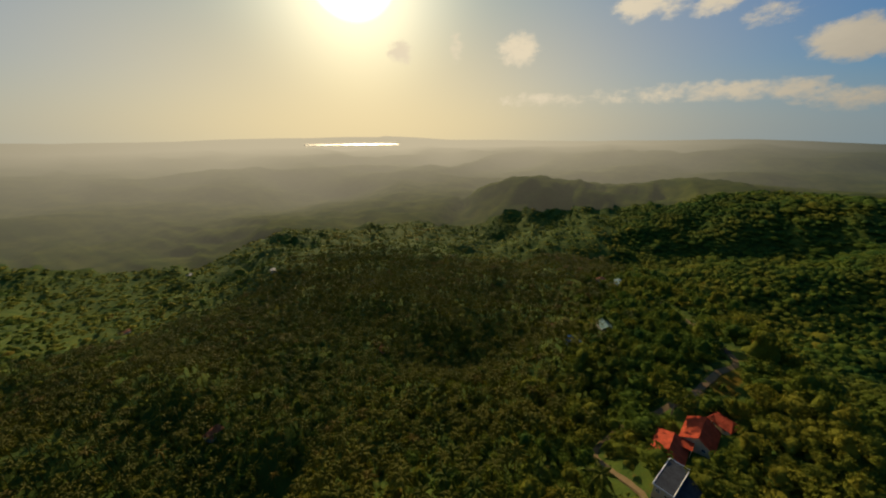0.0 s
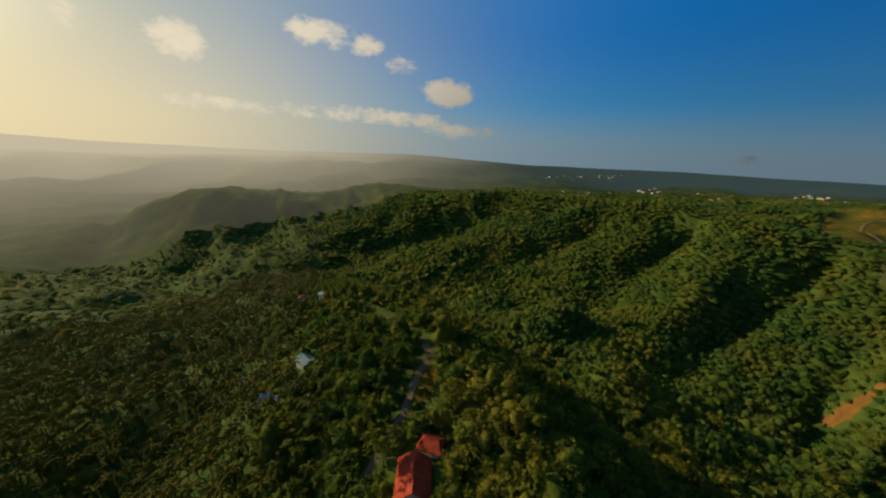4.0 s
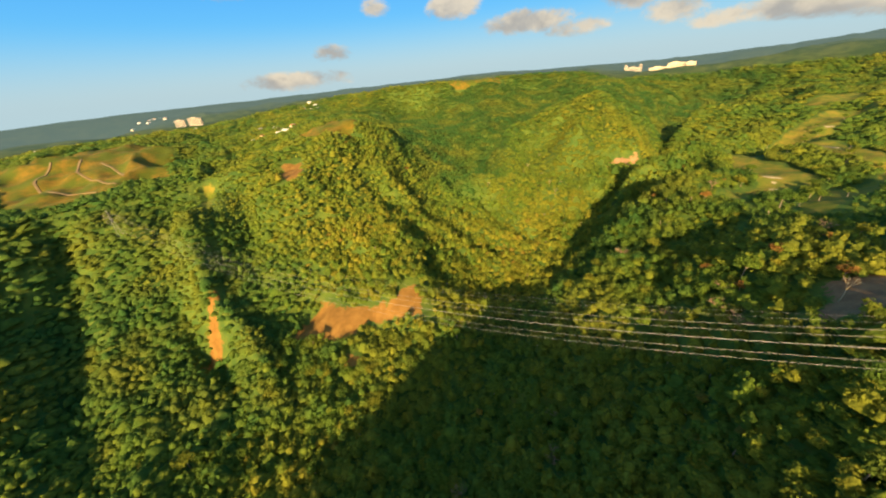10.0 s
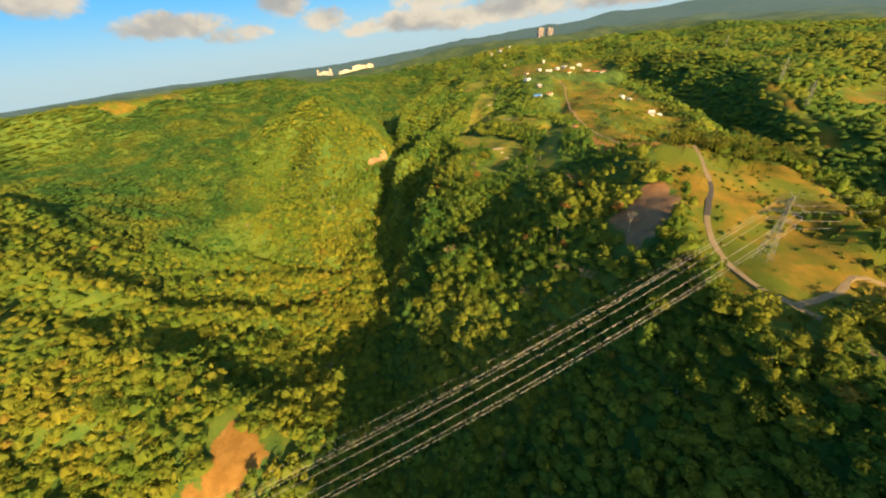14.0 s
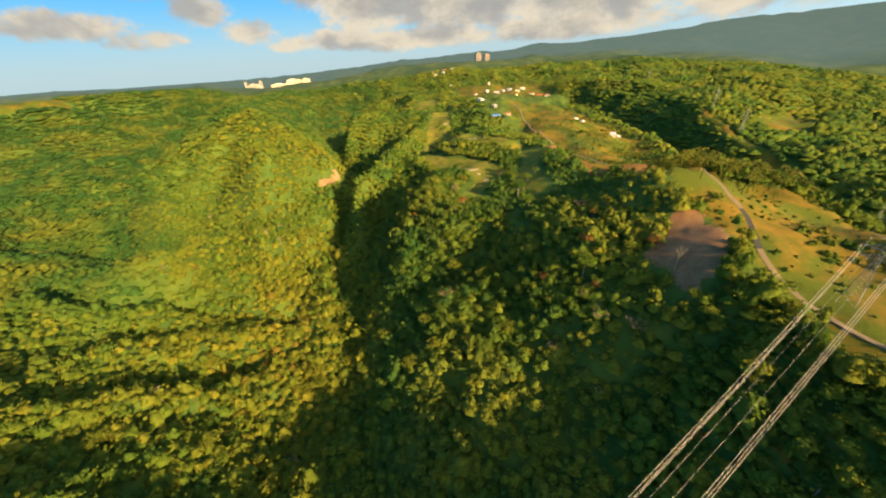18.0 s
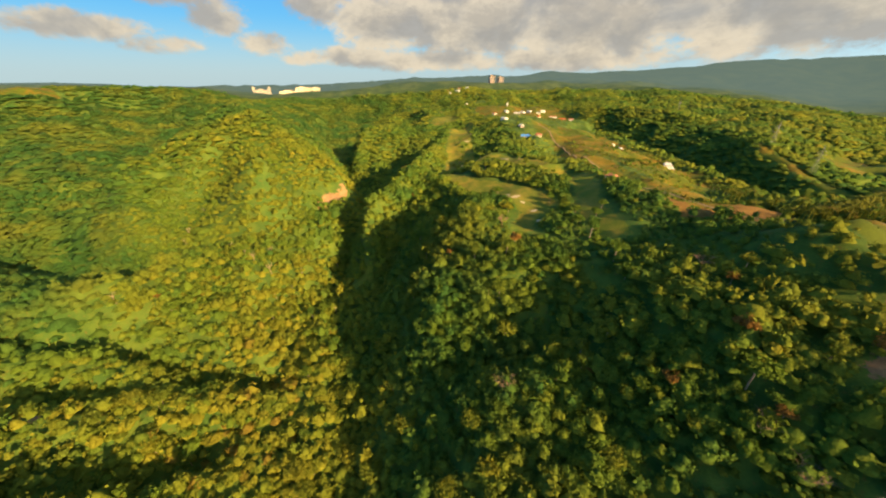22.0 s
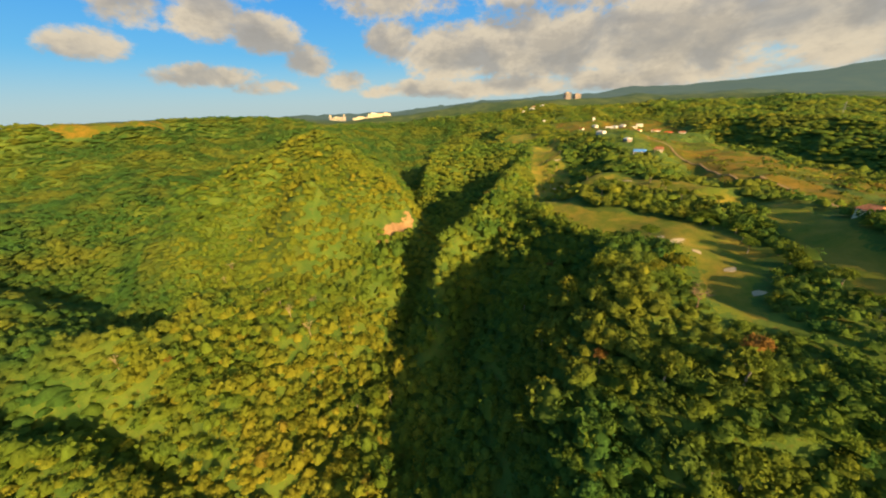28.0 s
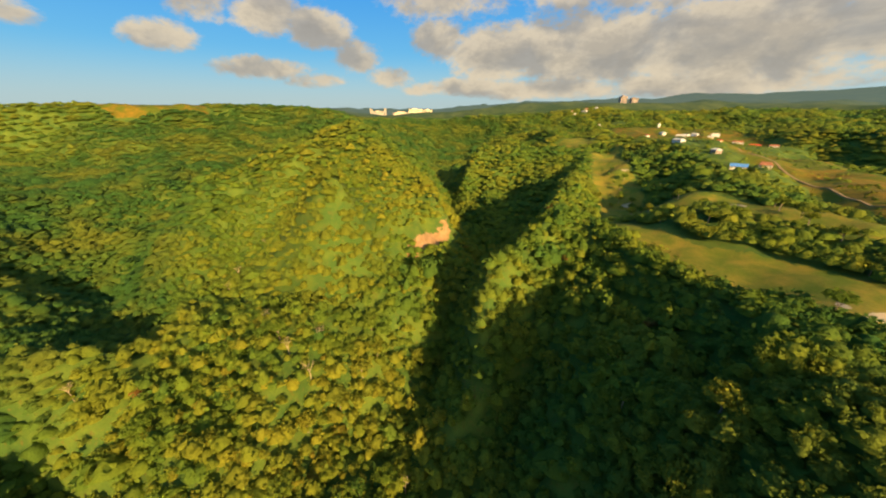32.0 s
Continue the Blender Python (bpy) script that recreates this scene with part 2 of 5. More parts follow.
wire_metal = plain("wire_metal", (0.26, 0.23, 0.19), 0.6, 3.0, 0.1, 0.002, 0.5)
ceramic = plain("ceramic", (0.30, 0.22, 0.18), 0.3, 3.0, 0.1, 0.002)


def ground_material():
    made, graph, place = material("ground_cover")
    undergrowth = graph.mix(graph.ramp(graph.noise(place, 0.05, 4.0, 0.6), 0.35, 0.65), (0.040, 0.078, 0.014), (0.082, 0.112, 0.016))
    undergrowth = graph.mix(graph.ramp(graph.noise(place, 0.4, 4.0), 0.55, 0.75), undergrowth, (0.10, 0.075, 0.016))
    covers = {
        "dry_field": graph.mix(graph.ramp(graph.noise(place, 0.12, 4.0), 0.3, 0.7), (0.155, 0.075, 0.016), (0.215, 0.110, 0.026)),
        "lawn": graph.mix(graph.ramp(graph.noise(place, 0.05, 4.0, 0.6), 0.34, 0.68), (0.085, 0.108, 0.011), (0.195, 0.140, 0.020)),
        "dry_grass": graph.mix(graph.ramp(graph.noise(place, 0.07, 5.0, 0.65), 0.3, 0.7), (0.088, 0.076, 0.007), (0.185, 0.105, 0.013)),
        "bare_soil": graph.mix(graph.ramp(graph.noise(place, 0.10, 5.0, 0.65), 0.3, 0.7), (0.165, 0.082, 0.040), (0.25, 0.130, 0.060)),
        "cliff": graph.mix(graph.ramp(graph.noise(place, 0.2, 5.0, 0.65), 0.3, 0.7), (0.19, 0.105, 0.045), (0.30, 0.17, 0.08)),
    }
    covers["dry_grass"] = graph.mix(graph.ramp(graph.noise(place, 0.022, 4.0, 0.6), 0.42, 0.58), covers["dry_grass"], (0.072, 0.085, 0.008))
    edge = graph.math("MULTIPLY_ADD", graph.noise(place, 0.11, 5.0, 0.7), 26.0, -13.0)
    colour = undergrowth
    for name, cover in covers.items():
        reach = graph.add("Attribute", {}, attribute_name=name).outputs["Fac"]
        colour = graph.mix(graph.ramp(graph.math("ADD", reach, edge), -1.0, 1.0), colour, cover)
    fine = graph.noise(place, 0.9, 5.0, 0.65)
    value = graph.math("MULTIPLY_ADD", fine, 0.7, 0.65)
    colour = graph.mix(1.0, colour, graph.add("CombineXYZ", {0: value, 1: value, 2: value}).outputs[0], "MULTIPLY")
    finish(graph, colour, 0.95, fine, 0.5, spec=0.1)
    return made


def distance_material():
    """The far country beyond the valleys, with its haze painted on as a glow."""
    made, graph, place = material("far_country_haze")
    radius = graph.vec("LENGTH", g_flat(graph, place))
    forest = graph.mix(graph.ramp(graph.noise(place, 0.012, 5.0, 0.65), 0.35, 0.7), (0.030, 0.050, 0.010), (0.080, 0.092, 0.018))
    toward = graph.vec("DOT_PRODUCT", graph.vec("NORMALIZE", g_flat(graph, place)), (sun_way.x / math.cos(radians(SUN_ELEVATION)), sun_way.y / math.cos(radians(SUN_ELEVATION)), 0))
    # haze put in as emission: warmer towards the sun, stronger with distance
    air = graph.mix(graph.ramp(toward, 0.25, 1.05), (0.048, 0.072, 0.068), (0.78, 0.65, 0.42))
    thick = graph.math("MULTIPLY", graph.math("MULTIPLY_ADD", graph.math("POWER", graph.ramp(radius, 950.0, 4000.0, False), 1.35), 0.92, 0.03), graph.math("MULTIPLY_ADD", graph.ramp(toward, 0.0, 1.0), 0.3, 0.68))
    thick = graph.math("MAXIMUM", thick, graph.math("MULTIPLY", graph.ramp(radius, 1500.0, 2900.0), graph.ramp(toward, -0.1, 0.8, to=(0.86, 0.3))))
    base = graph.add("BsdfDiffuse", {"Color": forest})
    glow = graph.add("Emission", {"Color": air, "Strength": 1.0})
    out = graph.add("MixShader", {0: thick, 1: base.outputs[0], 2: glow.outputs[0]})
    graph.tree.links.new(out.outputs[0], graph.add("OutputMaterial").inputs[0])
    return made


def g_flat(graph, place):
    return graph.vec("MULTIPLY", place, (1, 1, 0))
# ---- the land: crest lines and stream lines of the plan, x east, y north, z from the flight's level ----
CRESTS = {
    "road_ridge": [(330, -700, -262), (300, -520, -197), (240, -420, -168), (225, -345, -147), (205, -262, -133), (192, -200, -119), (212, -140, -123), (218, -60, -121), (210, 20, -118), (207, 94, -112), (205, 150, -98), (205, 222, -83), (202, 262, -98), (170, 305, -118)],
    "golf_axis": [(112, 290, -126), (70, 415, -133), (60, 515, -130), (95, 620, -118), (150, 745, -117), (175, 932, -98), (165, 1200, -108), (220, 1600, -85), (340, 2300, -45)],
    "golf_west_rim": [(95, 282, -134), (50, 305, -133), (5, 345, -128), (20, 400, -129), (4, 450, -137), (-14, 500, -135), (-38, 535, -134), (-66, 560, -133), (-68, 610, -135), (-52, 670, -135), (-42, 740, -136), (-28, 810, -134), (-8, 880, -129), (15, 970, -124), (0, 1300, -110)],
    "golf_east_rim": [(185, 330, -108), (212, 400, -114), (228, 480, -117), (238, 600, -119), (262, 800, -122), (300, 1000, -122), (380, 1300, -118)],
    "estate_bank": [(184, 350, -109), (172, 420, -114), (184, 500, -119)],
    "estate_edge": [(300, 380, -126), (350, 470, -137), (385, 545, -143), (402, 625, -146), (400, 740, -141), (375, 830, -135), (370, 950, -128)],
    "east_ridge": [(760, 150, -200), (640, 330, -165), (540, 470, -148), (512, 528, -144), (530, 590, -128), (542, 642, -114), (590, 720, -116), (660, 830, -112), (720, 930, -106), (860, 1080, -105), (980, 1350, -92), (1150, 1700, -60)],
    "brown_hill": [(720, 930, -106), (660, 1000, -96), (600, 1080, -90), (540, 1200, -88), (560, 1400, -85), (640, 1700, -70)],
    "coconut_slope": [(260, -150, -151), (355, -221, -206), (455, -215, -199), (640, -200, -234), (900, -150, -298), (1420, -250, -352), (1800, -400, -350)],
    "coconut_spur": [(230, -320, -134), (310, -325, -185), (430, -330, -201), (620, -480, -253), (800, -700, -290), (1100, -1000, -300), (1528, -1100, -330)],
    "west_crest": [(-1800, 330, -95), (-1300, 260, -95), (-900, 230, -88), (-700, 190, -74), (-600, 141, -57), (-500, 60, -83), (-410, 0, -113), (-330, 45, -169), (-276, 25, -179), (-230, 40, -183), (-180, 18, -199), (-115, 14, -214), (-72, 10, -246)],
    "west_rim": [(-600, 141, -56), (-530, -60, -107), (-560, -250, -112), (-500, -420, -112), (-495, -610, -107), (-440, -750, -122), (-333, -1020, -128), (-111, -1173, -165), (60, -1500, -165)],
    "spur_a": [(-410, 0, -107), (-395, -40, -110), (-304, -68, -181), (-220, -88, -252), (-150, -105, -248), (-100, -105, -247)],
    "spur_m": [(-520, -150, -146), (-400, -180, -127), (-309, -168, -157), (-215, -158, -210), (-142, -151, -236), (-90, -150, -253)],
    "spur_b": [(-550, -235, -112), (-425, -268, -170), (-330, -262, -221), (-250, -250, -251), (-140, -220, -268)],
    "spur_c": [(-530, -380, -121), (-401, -405, -159), (-261, -372, -216), (-180, -362, -237), (-100, -362, -248), (-40, -360, -253)],
    "spur_d": [(-440, -750, -122), (-193, -778, -200), (-3, -756, -240), (129, -707, -275)],
    "spur_f": [(-495, -610, -107), (-330, -600, -192), (-180, -560, -248), (-70, -510, -276)],
    "spur_e": [(-111, -1173, -165), (111, -1118, -222), (256, -1054, -261), (361, -945, -282), (433, -848, -296)],
    "south_hill": [(1050, -1330, -300), (880, -1330, -236), (712, -1335, -182), (607, -1371, -178), (476, -1402, -192), (355, -1368, -217), (188, -1324, -232)],
    "spur_n": [(-575, 185, -85), (-459, 208, -165), (-363, 245, -239), (-295, 250, -221)],
    "terraces": [(-740, -330, -136), (-880, -345, -118), (-1050, -370, -94), (-1300, -400, -104)],
    "cone_crest": [(-180, 590, -188), (-207, 612, -145), (-245, 655, -130), (-290, 700, -113), (-340, 735, -87), (-390, 760, -67), (-450, 830, -67), (-520, 950, -82), (-650, 1200, -80), (-800, 1550, -72), (-950, 1850, -66)],
    "cone_spur_south": [(-390, 760, -65), (-355, 690, -93), (-318, 605, -132), (-285, 540, -108), (-265, 490, -97), (-262, 440, -191), (-250, 400, -186), (-224, 365, -194), (-195, 290, -226)],
    "cone_spur_west": [(-390, 760, -67), (-445, 700, -96), (-485, 640, -114), (-496, 560, -130), (-462, 510, -162), (-410, 466, -209), (-366, 410, -205), (-318, 348, -216)],
    "cone_spur_east": [(-340, 735, -87), (-292, 640, -110), (-250, 600, -130), (-228, 560, -165), (-214, 520, -213)],
    "grass_shelf": [(205, 150, -102), (250, 165, -108), (295, 172, -116), (322, 150, -129)],
    "grass_shelf_north": [(193, 226, -74), (240, 250, -98), (285, 280, -113), (322, 370, -121)],
    "north_west_ridge": [(-1900, 500, -45), (-1600, 800, -25), (-1350, 1070, -18), (-1100, 1350, -32), (-980, 1700, -50), (-928, 1922, -68), (-823, 2150, -72)],
    "golf_spur": [(5, 345, -112), (-20, 285, -176), (-14, 230, -193), (10, 190, -169), (-8, 130, -225), (-35, 90, -260)],
    "golf_spur_north": [(-77, 540, -124), (-100, 508, -143), (-118, 470, -144), (-116, 430, -187), (-112, 402, -189), (-130, 360, -245), (-138, 335, -250)],
    "north_knoll": [(15, 970, -124), (-60, 985, -120), (-140, 965, -126), (-205, 935, -117), (-220, 880, -152), (-205, 815, -202)],
    "scar_spur": [(180, 170, -102), (145, 185, -117), (112, 178, -123), (66, 170, -169), (25, 110, -201), (-20, 70, -254)],
    "valley_spur": [(-480, 305, -204), (-400, 325, -194), (-345, 348, -184), (-290, 345, -213), (-240, 320, -211)],
    "road_flank": [(175, 95, -121), (120, 85, -183), (88, 78, -199), (40, 50, -227)],
    "house_flank": [(170, -140, -106), (120, -148, -152), (60, -140, -205), (0, -130, -243)],
    "pink_flank": [(180, -20, -137), (130, -10, -168), (86, -3, -207), (30, -5, -243)],
}
STREAMS = {
    "main_stream": [(-430, 1600, -165), (-350, 1200, -194), (-290, 1000, -209), (-245, 860, -213), (-205, 760, -230), (-165, 680, -234), (-152, 600, -238), (-150, 545, -202), (-151, 450, -246), (-150, 360, -249), (-142, 270, -228), (-120, 190, -267), (-60, 110, -268), (-28, 20, -270), (-30, -80, -256), (-42, -180, -251), (-15, -300, -258), (0, -400, -260), (40, -530, -280), (170, -650, -298), (330, -760, -312), (520, -800, -318), (760, -1000, -325), (1000, -1500, -320)],
    "cone_stream": [(-1400, 760, -165), (-850, 600, -176), (-640, 490, -224), (-575, 470, -255), (-470, 420, -236), (-385, 392, -239), (-340, 368, -203), (-290, 320, -245), (-220, 272, -251), (-145, 245, -256)],
    "crest_gully": [(-530, 130, -112), (-410, 120, -131), (-300, 150, -202), (-200, 165, -257), (-110, 160, -282)],
    "gully_a": [(-470, -100, -140), (-375, -118, -176), (-290, -122, -209), (-215, -126, -248), (-60, -128, -256)],
    "gully_m": [(-480, -205, -152), (-385, -226, -190), (-337, -222, -208), (-235, -195, -277), (-120, -182, -266)],
    "gully_b": [(-500, -335, -165), (-385, -322, -225), (-260, -315, -262), (-130, -285, -269), (-50, -280, -227)],
    "gully_c": [(-470, -540, -183), (-330, -520, -230), (-180, -450, -275), (-60, -405, -218)],
    "gully_d": [(-330, -680, -205), (-200, -665, -245), (-60, -630, -275), (60, -560, -288)],
    "gully_e": [(-260, -905, -190), (-60, -935, -264), (120, -905, -300), (290, -830, -312)],
    "east_stream": [(420, -20, -210), (430, 150, -205), (430, 300, -200), (428, 400, -200)],
    "east_gorge": [(430, 430, -200), (448, 500, -203), (468, 580, -203), (484, 660, -200), (492, 760, -194), (478, 860, -180), (460, 980, -162), (455, 1080, -148)],
    "plain": [(700, 100, -263), (1000, 250, -290), (1400, 200, -320), (1900, 0, -330)],
    "cone_gully": [(-300, 780, -150), (-225, 745, -191), (-160, 700, -228)],
    "rim_hollow": [(-68, 490, -174), (-86, 448, -205), (-90, 400, -233), (-105, 345, -227), (-125, 310, -261)],
    "golf_gorge": [(-22, 900, -142), (-55, 830, -165), (-92, 750, -214), (-120, 680, -228), (-150, 610, -234)],
    "rim_foot": [(-46, 500, -161), (-22, 450, -168), (-14, 410, -158), (-22, 370, -157)],
    "ravine_c": [(-310, 150, -222), (-272, 170, -238), (-246, 194, -254), (-190, 206, -264)],
    "ravine_b": [(-335, 240, -240), (-279, 256, -248), (-231, 273, -256), (-175, 274, -261)],
    "ravine_a": [(-470, 312, -213), (-395, 281, -220), (-355, 288, -233), (-320, 293, -238), (-262, 288, -252)],
    "north_hollow": [(-1000, 1250, -105), (-800, 1050, -155), (-690, 850, -177), (-610, 660, -203), (-566, 515, -217)],
}
FAR_RADII = [2300, 3100, 3900, 4800]
FAR_HEIGHTS = {0: (-45, -12, 10, 20), 30: (-70, 0, 100, 90), 50: (-150, -20, 140, 120), 75: (-250, -120, 40, 40), 100: (-330, -270, -180, -95),
               125: (-330, -245, -165, -80), 140: (-330, -245, -165, -60), 150: (-310, -240, -160, -112), 170: (-290, -200, -140, -122),
               190: (-250, -165, -110, -85), 210: (-220, -175, -150, -150), 235: (-165, -140, -125, -130), 260: (-120, -105, -90, -80),
               285: (-95, -78, -62, -65), 310: (-55, -50, -45, -42), 335: (-85, -70, -60, -60), 360: (-45, -12, 10, 20)}


def value_noise(x, y, seed):
    """Smooth lattice noise in -1 to 1 on arrays."""
    xi, yi = np.floor(x).astype(np.int64), np.floor(y).astype(np.int64)
    u, v = x - xi, y - yi
    u, v = u * u * u * (u * (6 * u - 15) + 10), v * v * v * (v * (6 * v - 15) + 10)

    def corner(a, b):
        h = (a * 374761393 + b * 668265263 + seed * 974634777) & 0x7FFFFFFF
        h = ((h ^ (h >> 13)) * 1274126177) & 0x7FFFFFFF
        return ((h ^ (h >> 16)) & 0xFFFF) / 32767.5 - 1

    low = corner(xi, yi) * (1 - u) + corner(xi + 1, yi) * u
    high = corner(xi, yi + 1) * (1 - u) + corner(xi + 1, yi + 1) * u
    return low * (1 - v) + high * v


def fractal(x, y, size, seed, octaves=3):
    return sum(value_noise(x / size * 2**n + 17.3 * n, y / size * 2**n - 9.1 * n, seed + n) / 2**n for n in range(octaves))


def line_near(x, y, line):
    """Distance to a plan line, and its height at the nearest place."""
    best = np.full(x.shape, 1e9)
    height = np.zeros(x.shape)
    for (ax, ay, az), (bx, by, bz) in zip(line, line[1:]):
        dx, dy = bx - ax, by - ay
        s = np.clip(((x - ax) * dx + (y - ay) * dy) / (dx * dx + dy * dy), 0, 1)
        d = np.hypot(x - ax - s * dx, y - ay - s * dy)
        nearer = d < best
        best, height = np.where(nearer, d, best), np.where(nearer, az + s * (bz - az), height)
    return best, height


def land(x, y):
    """Height of the ground on arrays of plan coordinates."""
    # a slight wander of the lines, so that crests and gullies are not straight
    wx = x + 9 * fractal(x, y, 90, 3, 2)
    wy = y + 9 * fractal(x, y, 90, 8, 2)
    near = [line_near(wx, wy, line) for line in (*CRESTS.values(), *STREAMS.values())]
    least = np.min([d for d, _ in near], axis=0)
    total, height = np.zeros(x.shape), np.zeros(x.shape)
    for d, z in near:
        w = 1 / (d + 4) ** 1.35 / (1 + (d / (2.1 * least + 42)) ** 4)
        total += w
        height += w * z
    height = height / total
    for name in ("ravine_a", "ravine_b", "ravine_c"):
        height = height - 15 * np.exp(-((line_near(wx, wy, STREAMS[name])[0] / 13) ** 2))
        # the steep bank on its sunward side
        height = height + 12 * np.exp(-((line_near(wx - 12, wy + 25, STREAMS[name])[0] / 14) ** 2))
    steep = np.clip(least / 60, 0, 1)
    ribs = 1 - 2 * np.abs(fractal(x, y, 120, 21, 3))
    height = height + steep * 11 * ribs + 2.6 * fractal(x, y, 40, 31, 3)
    r = np.hypot(x, y)
    az = np.degrees(np.arctan2(x, y)) % 360
    angles = sorted(FAR_HEIGHTS)
    rings = [np.interp(az, angles, [FAR_HEIGHTS[a][n] for a in angles]) for n in range(4)]
    far = np.zeros(x.shape)
    for n in range(4):
        lo = FAR_RADII[n - 1] if n else FAR_RADII[0] - 800
        hi = FAR_RADII[n + 1] if n < 3 else 9999
        w = np.clip(np.minimum((r - lo) / (FAR_RADII[n] - lo), (hi - r) / (hi - FAR_RADII[n])), 0, 1)
        if n == 0:
            w = np.where(r < FAR_RADII[0], 1, w)
        if n == 3:
            w = np.where(r > FAR_RADII[3], 1, w)
        far += w * rings[n]
    fade = np.clip((4700 - r) / 1500, 0.12, 1)
    hills = 1 - 2 * np.abs(fractal(x, y, 900, 41, 3))
    far = far + fade * (40 * hills + 12 * fractal(x, y, 260, 51, 3))
    # the far lake's bed, and the low volcano and hills on its other shore
    bed = np.clip((az - 118) / 3, 0, 1) * np.clip((149 - az) / 3, 0, 1) * np.clip((r - 3780) / 90, 0, 1) * np.clip((4480 - r) / 60, 0, 1)
    far = far * (1 - bed) + bed * np.minimum(far, -140)
    far += 34 * np.exp(-(((az - 138) / 2.2) ** 2) - ((r - 4640) / 130) ** 2) + 16 * np.exp(-(((az - 128) / 6) ** 2) - ((r - 4700) / 150) ** 2)
    # the wide saddle in front of the far hotels
    far -= 46 * np.exp(-(((az - 336.5) / 7.5) ** 2) - ((r - 1850) / 260) ** 2)
    mix = np.clip((r - 1500) / 750, 0, 1)
    mix = mix * mix * (3 - 2 * mix)
    return height * (1 - mix) + far * mix


def spacing(lo, hi, step, reach, grow):
    """Grid lines: even between lo and hi, growing outwards to the reach."""
    inner = list(np.arange(lo, hi + 0.5 * step, step))
    for sign, edge in ((-1, lo), (1, hi)):
        at, s = edge, step
        while abs(at) < reach:
            s *= grow
            at += sign * s
            inner.append(at)
    return np.array(sorted(inner))


GRID_X = spacing(-640, 480, 7.0, 4850, 1.045)
GRID_Y = spacing(-560, 820, 7.0, 4850, 1.045)
GX, GY = np.meshgrid(GRID_X, GRID_Y)
GZ = land(GX, GY)


def ground(x, y):
    """Height of the built ground sheet, bilinear on its grid."""
    x, y = np.asarray(x, float), np.asarray(y, float)
    i = np.clip(np.searchsorted(GRID_X, x) - 1, 0, len(GRID_X) - 2)
    j = np.clip(np.searchsorted(GRID_Y, y) - 1, 0, len(GRID_Y) - 2)
    u = (x - GRID_X[i]) / (GRID_X[i + 1] - GRID_X[i])
    v = (y - GRID_Y[j]) / (GRID_Y[j + 1] - GRID_Y[j])
    return (GZ[j, i] * (1 - u) + GZ[j, i + 1] * u) * (1 - v) + (GZ[j + 1, i] * (1 - u) + GZ[j + 1, i + 1] * u) * v


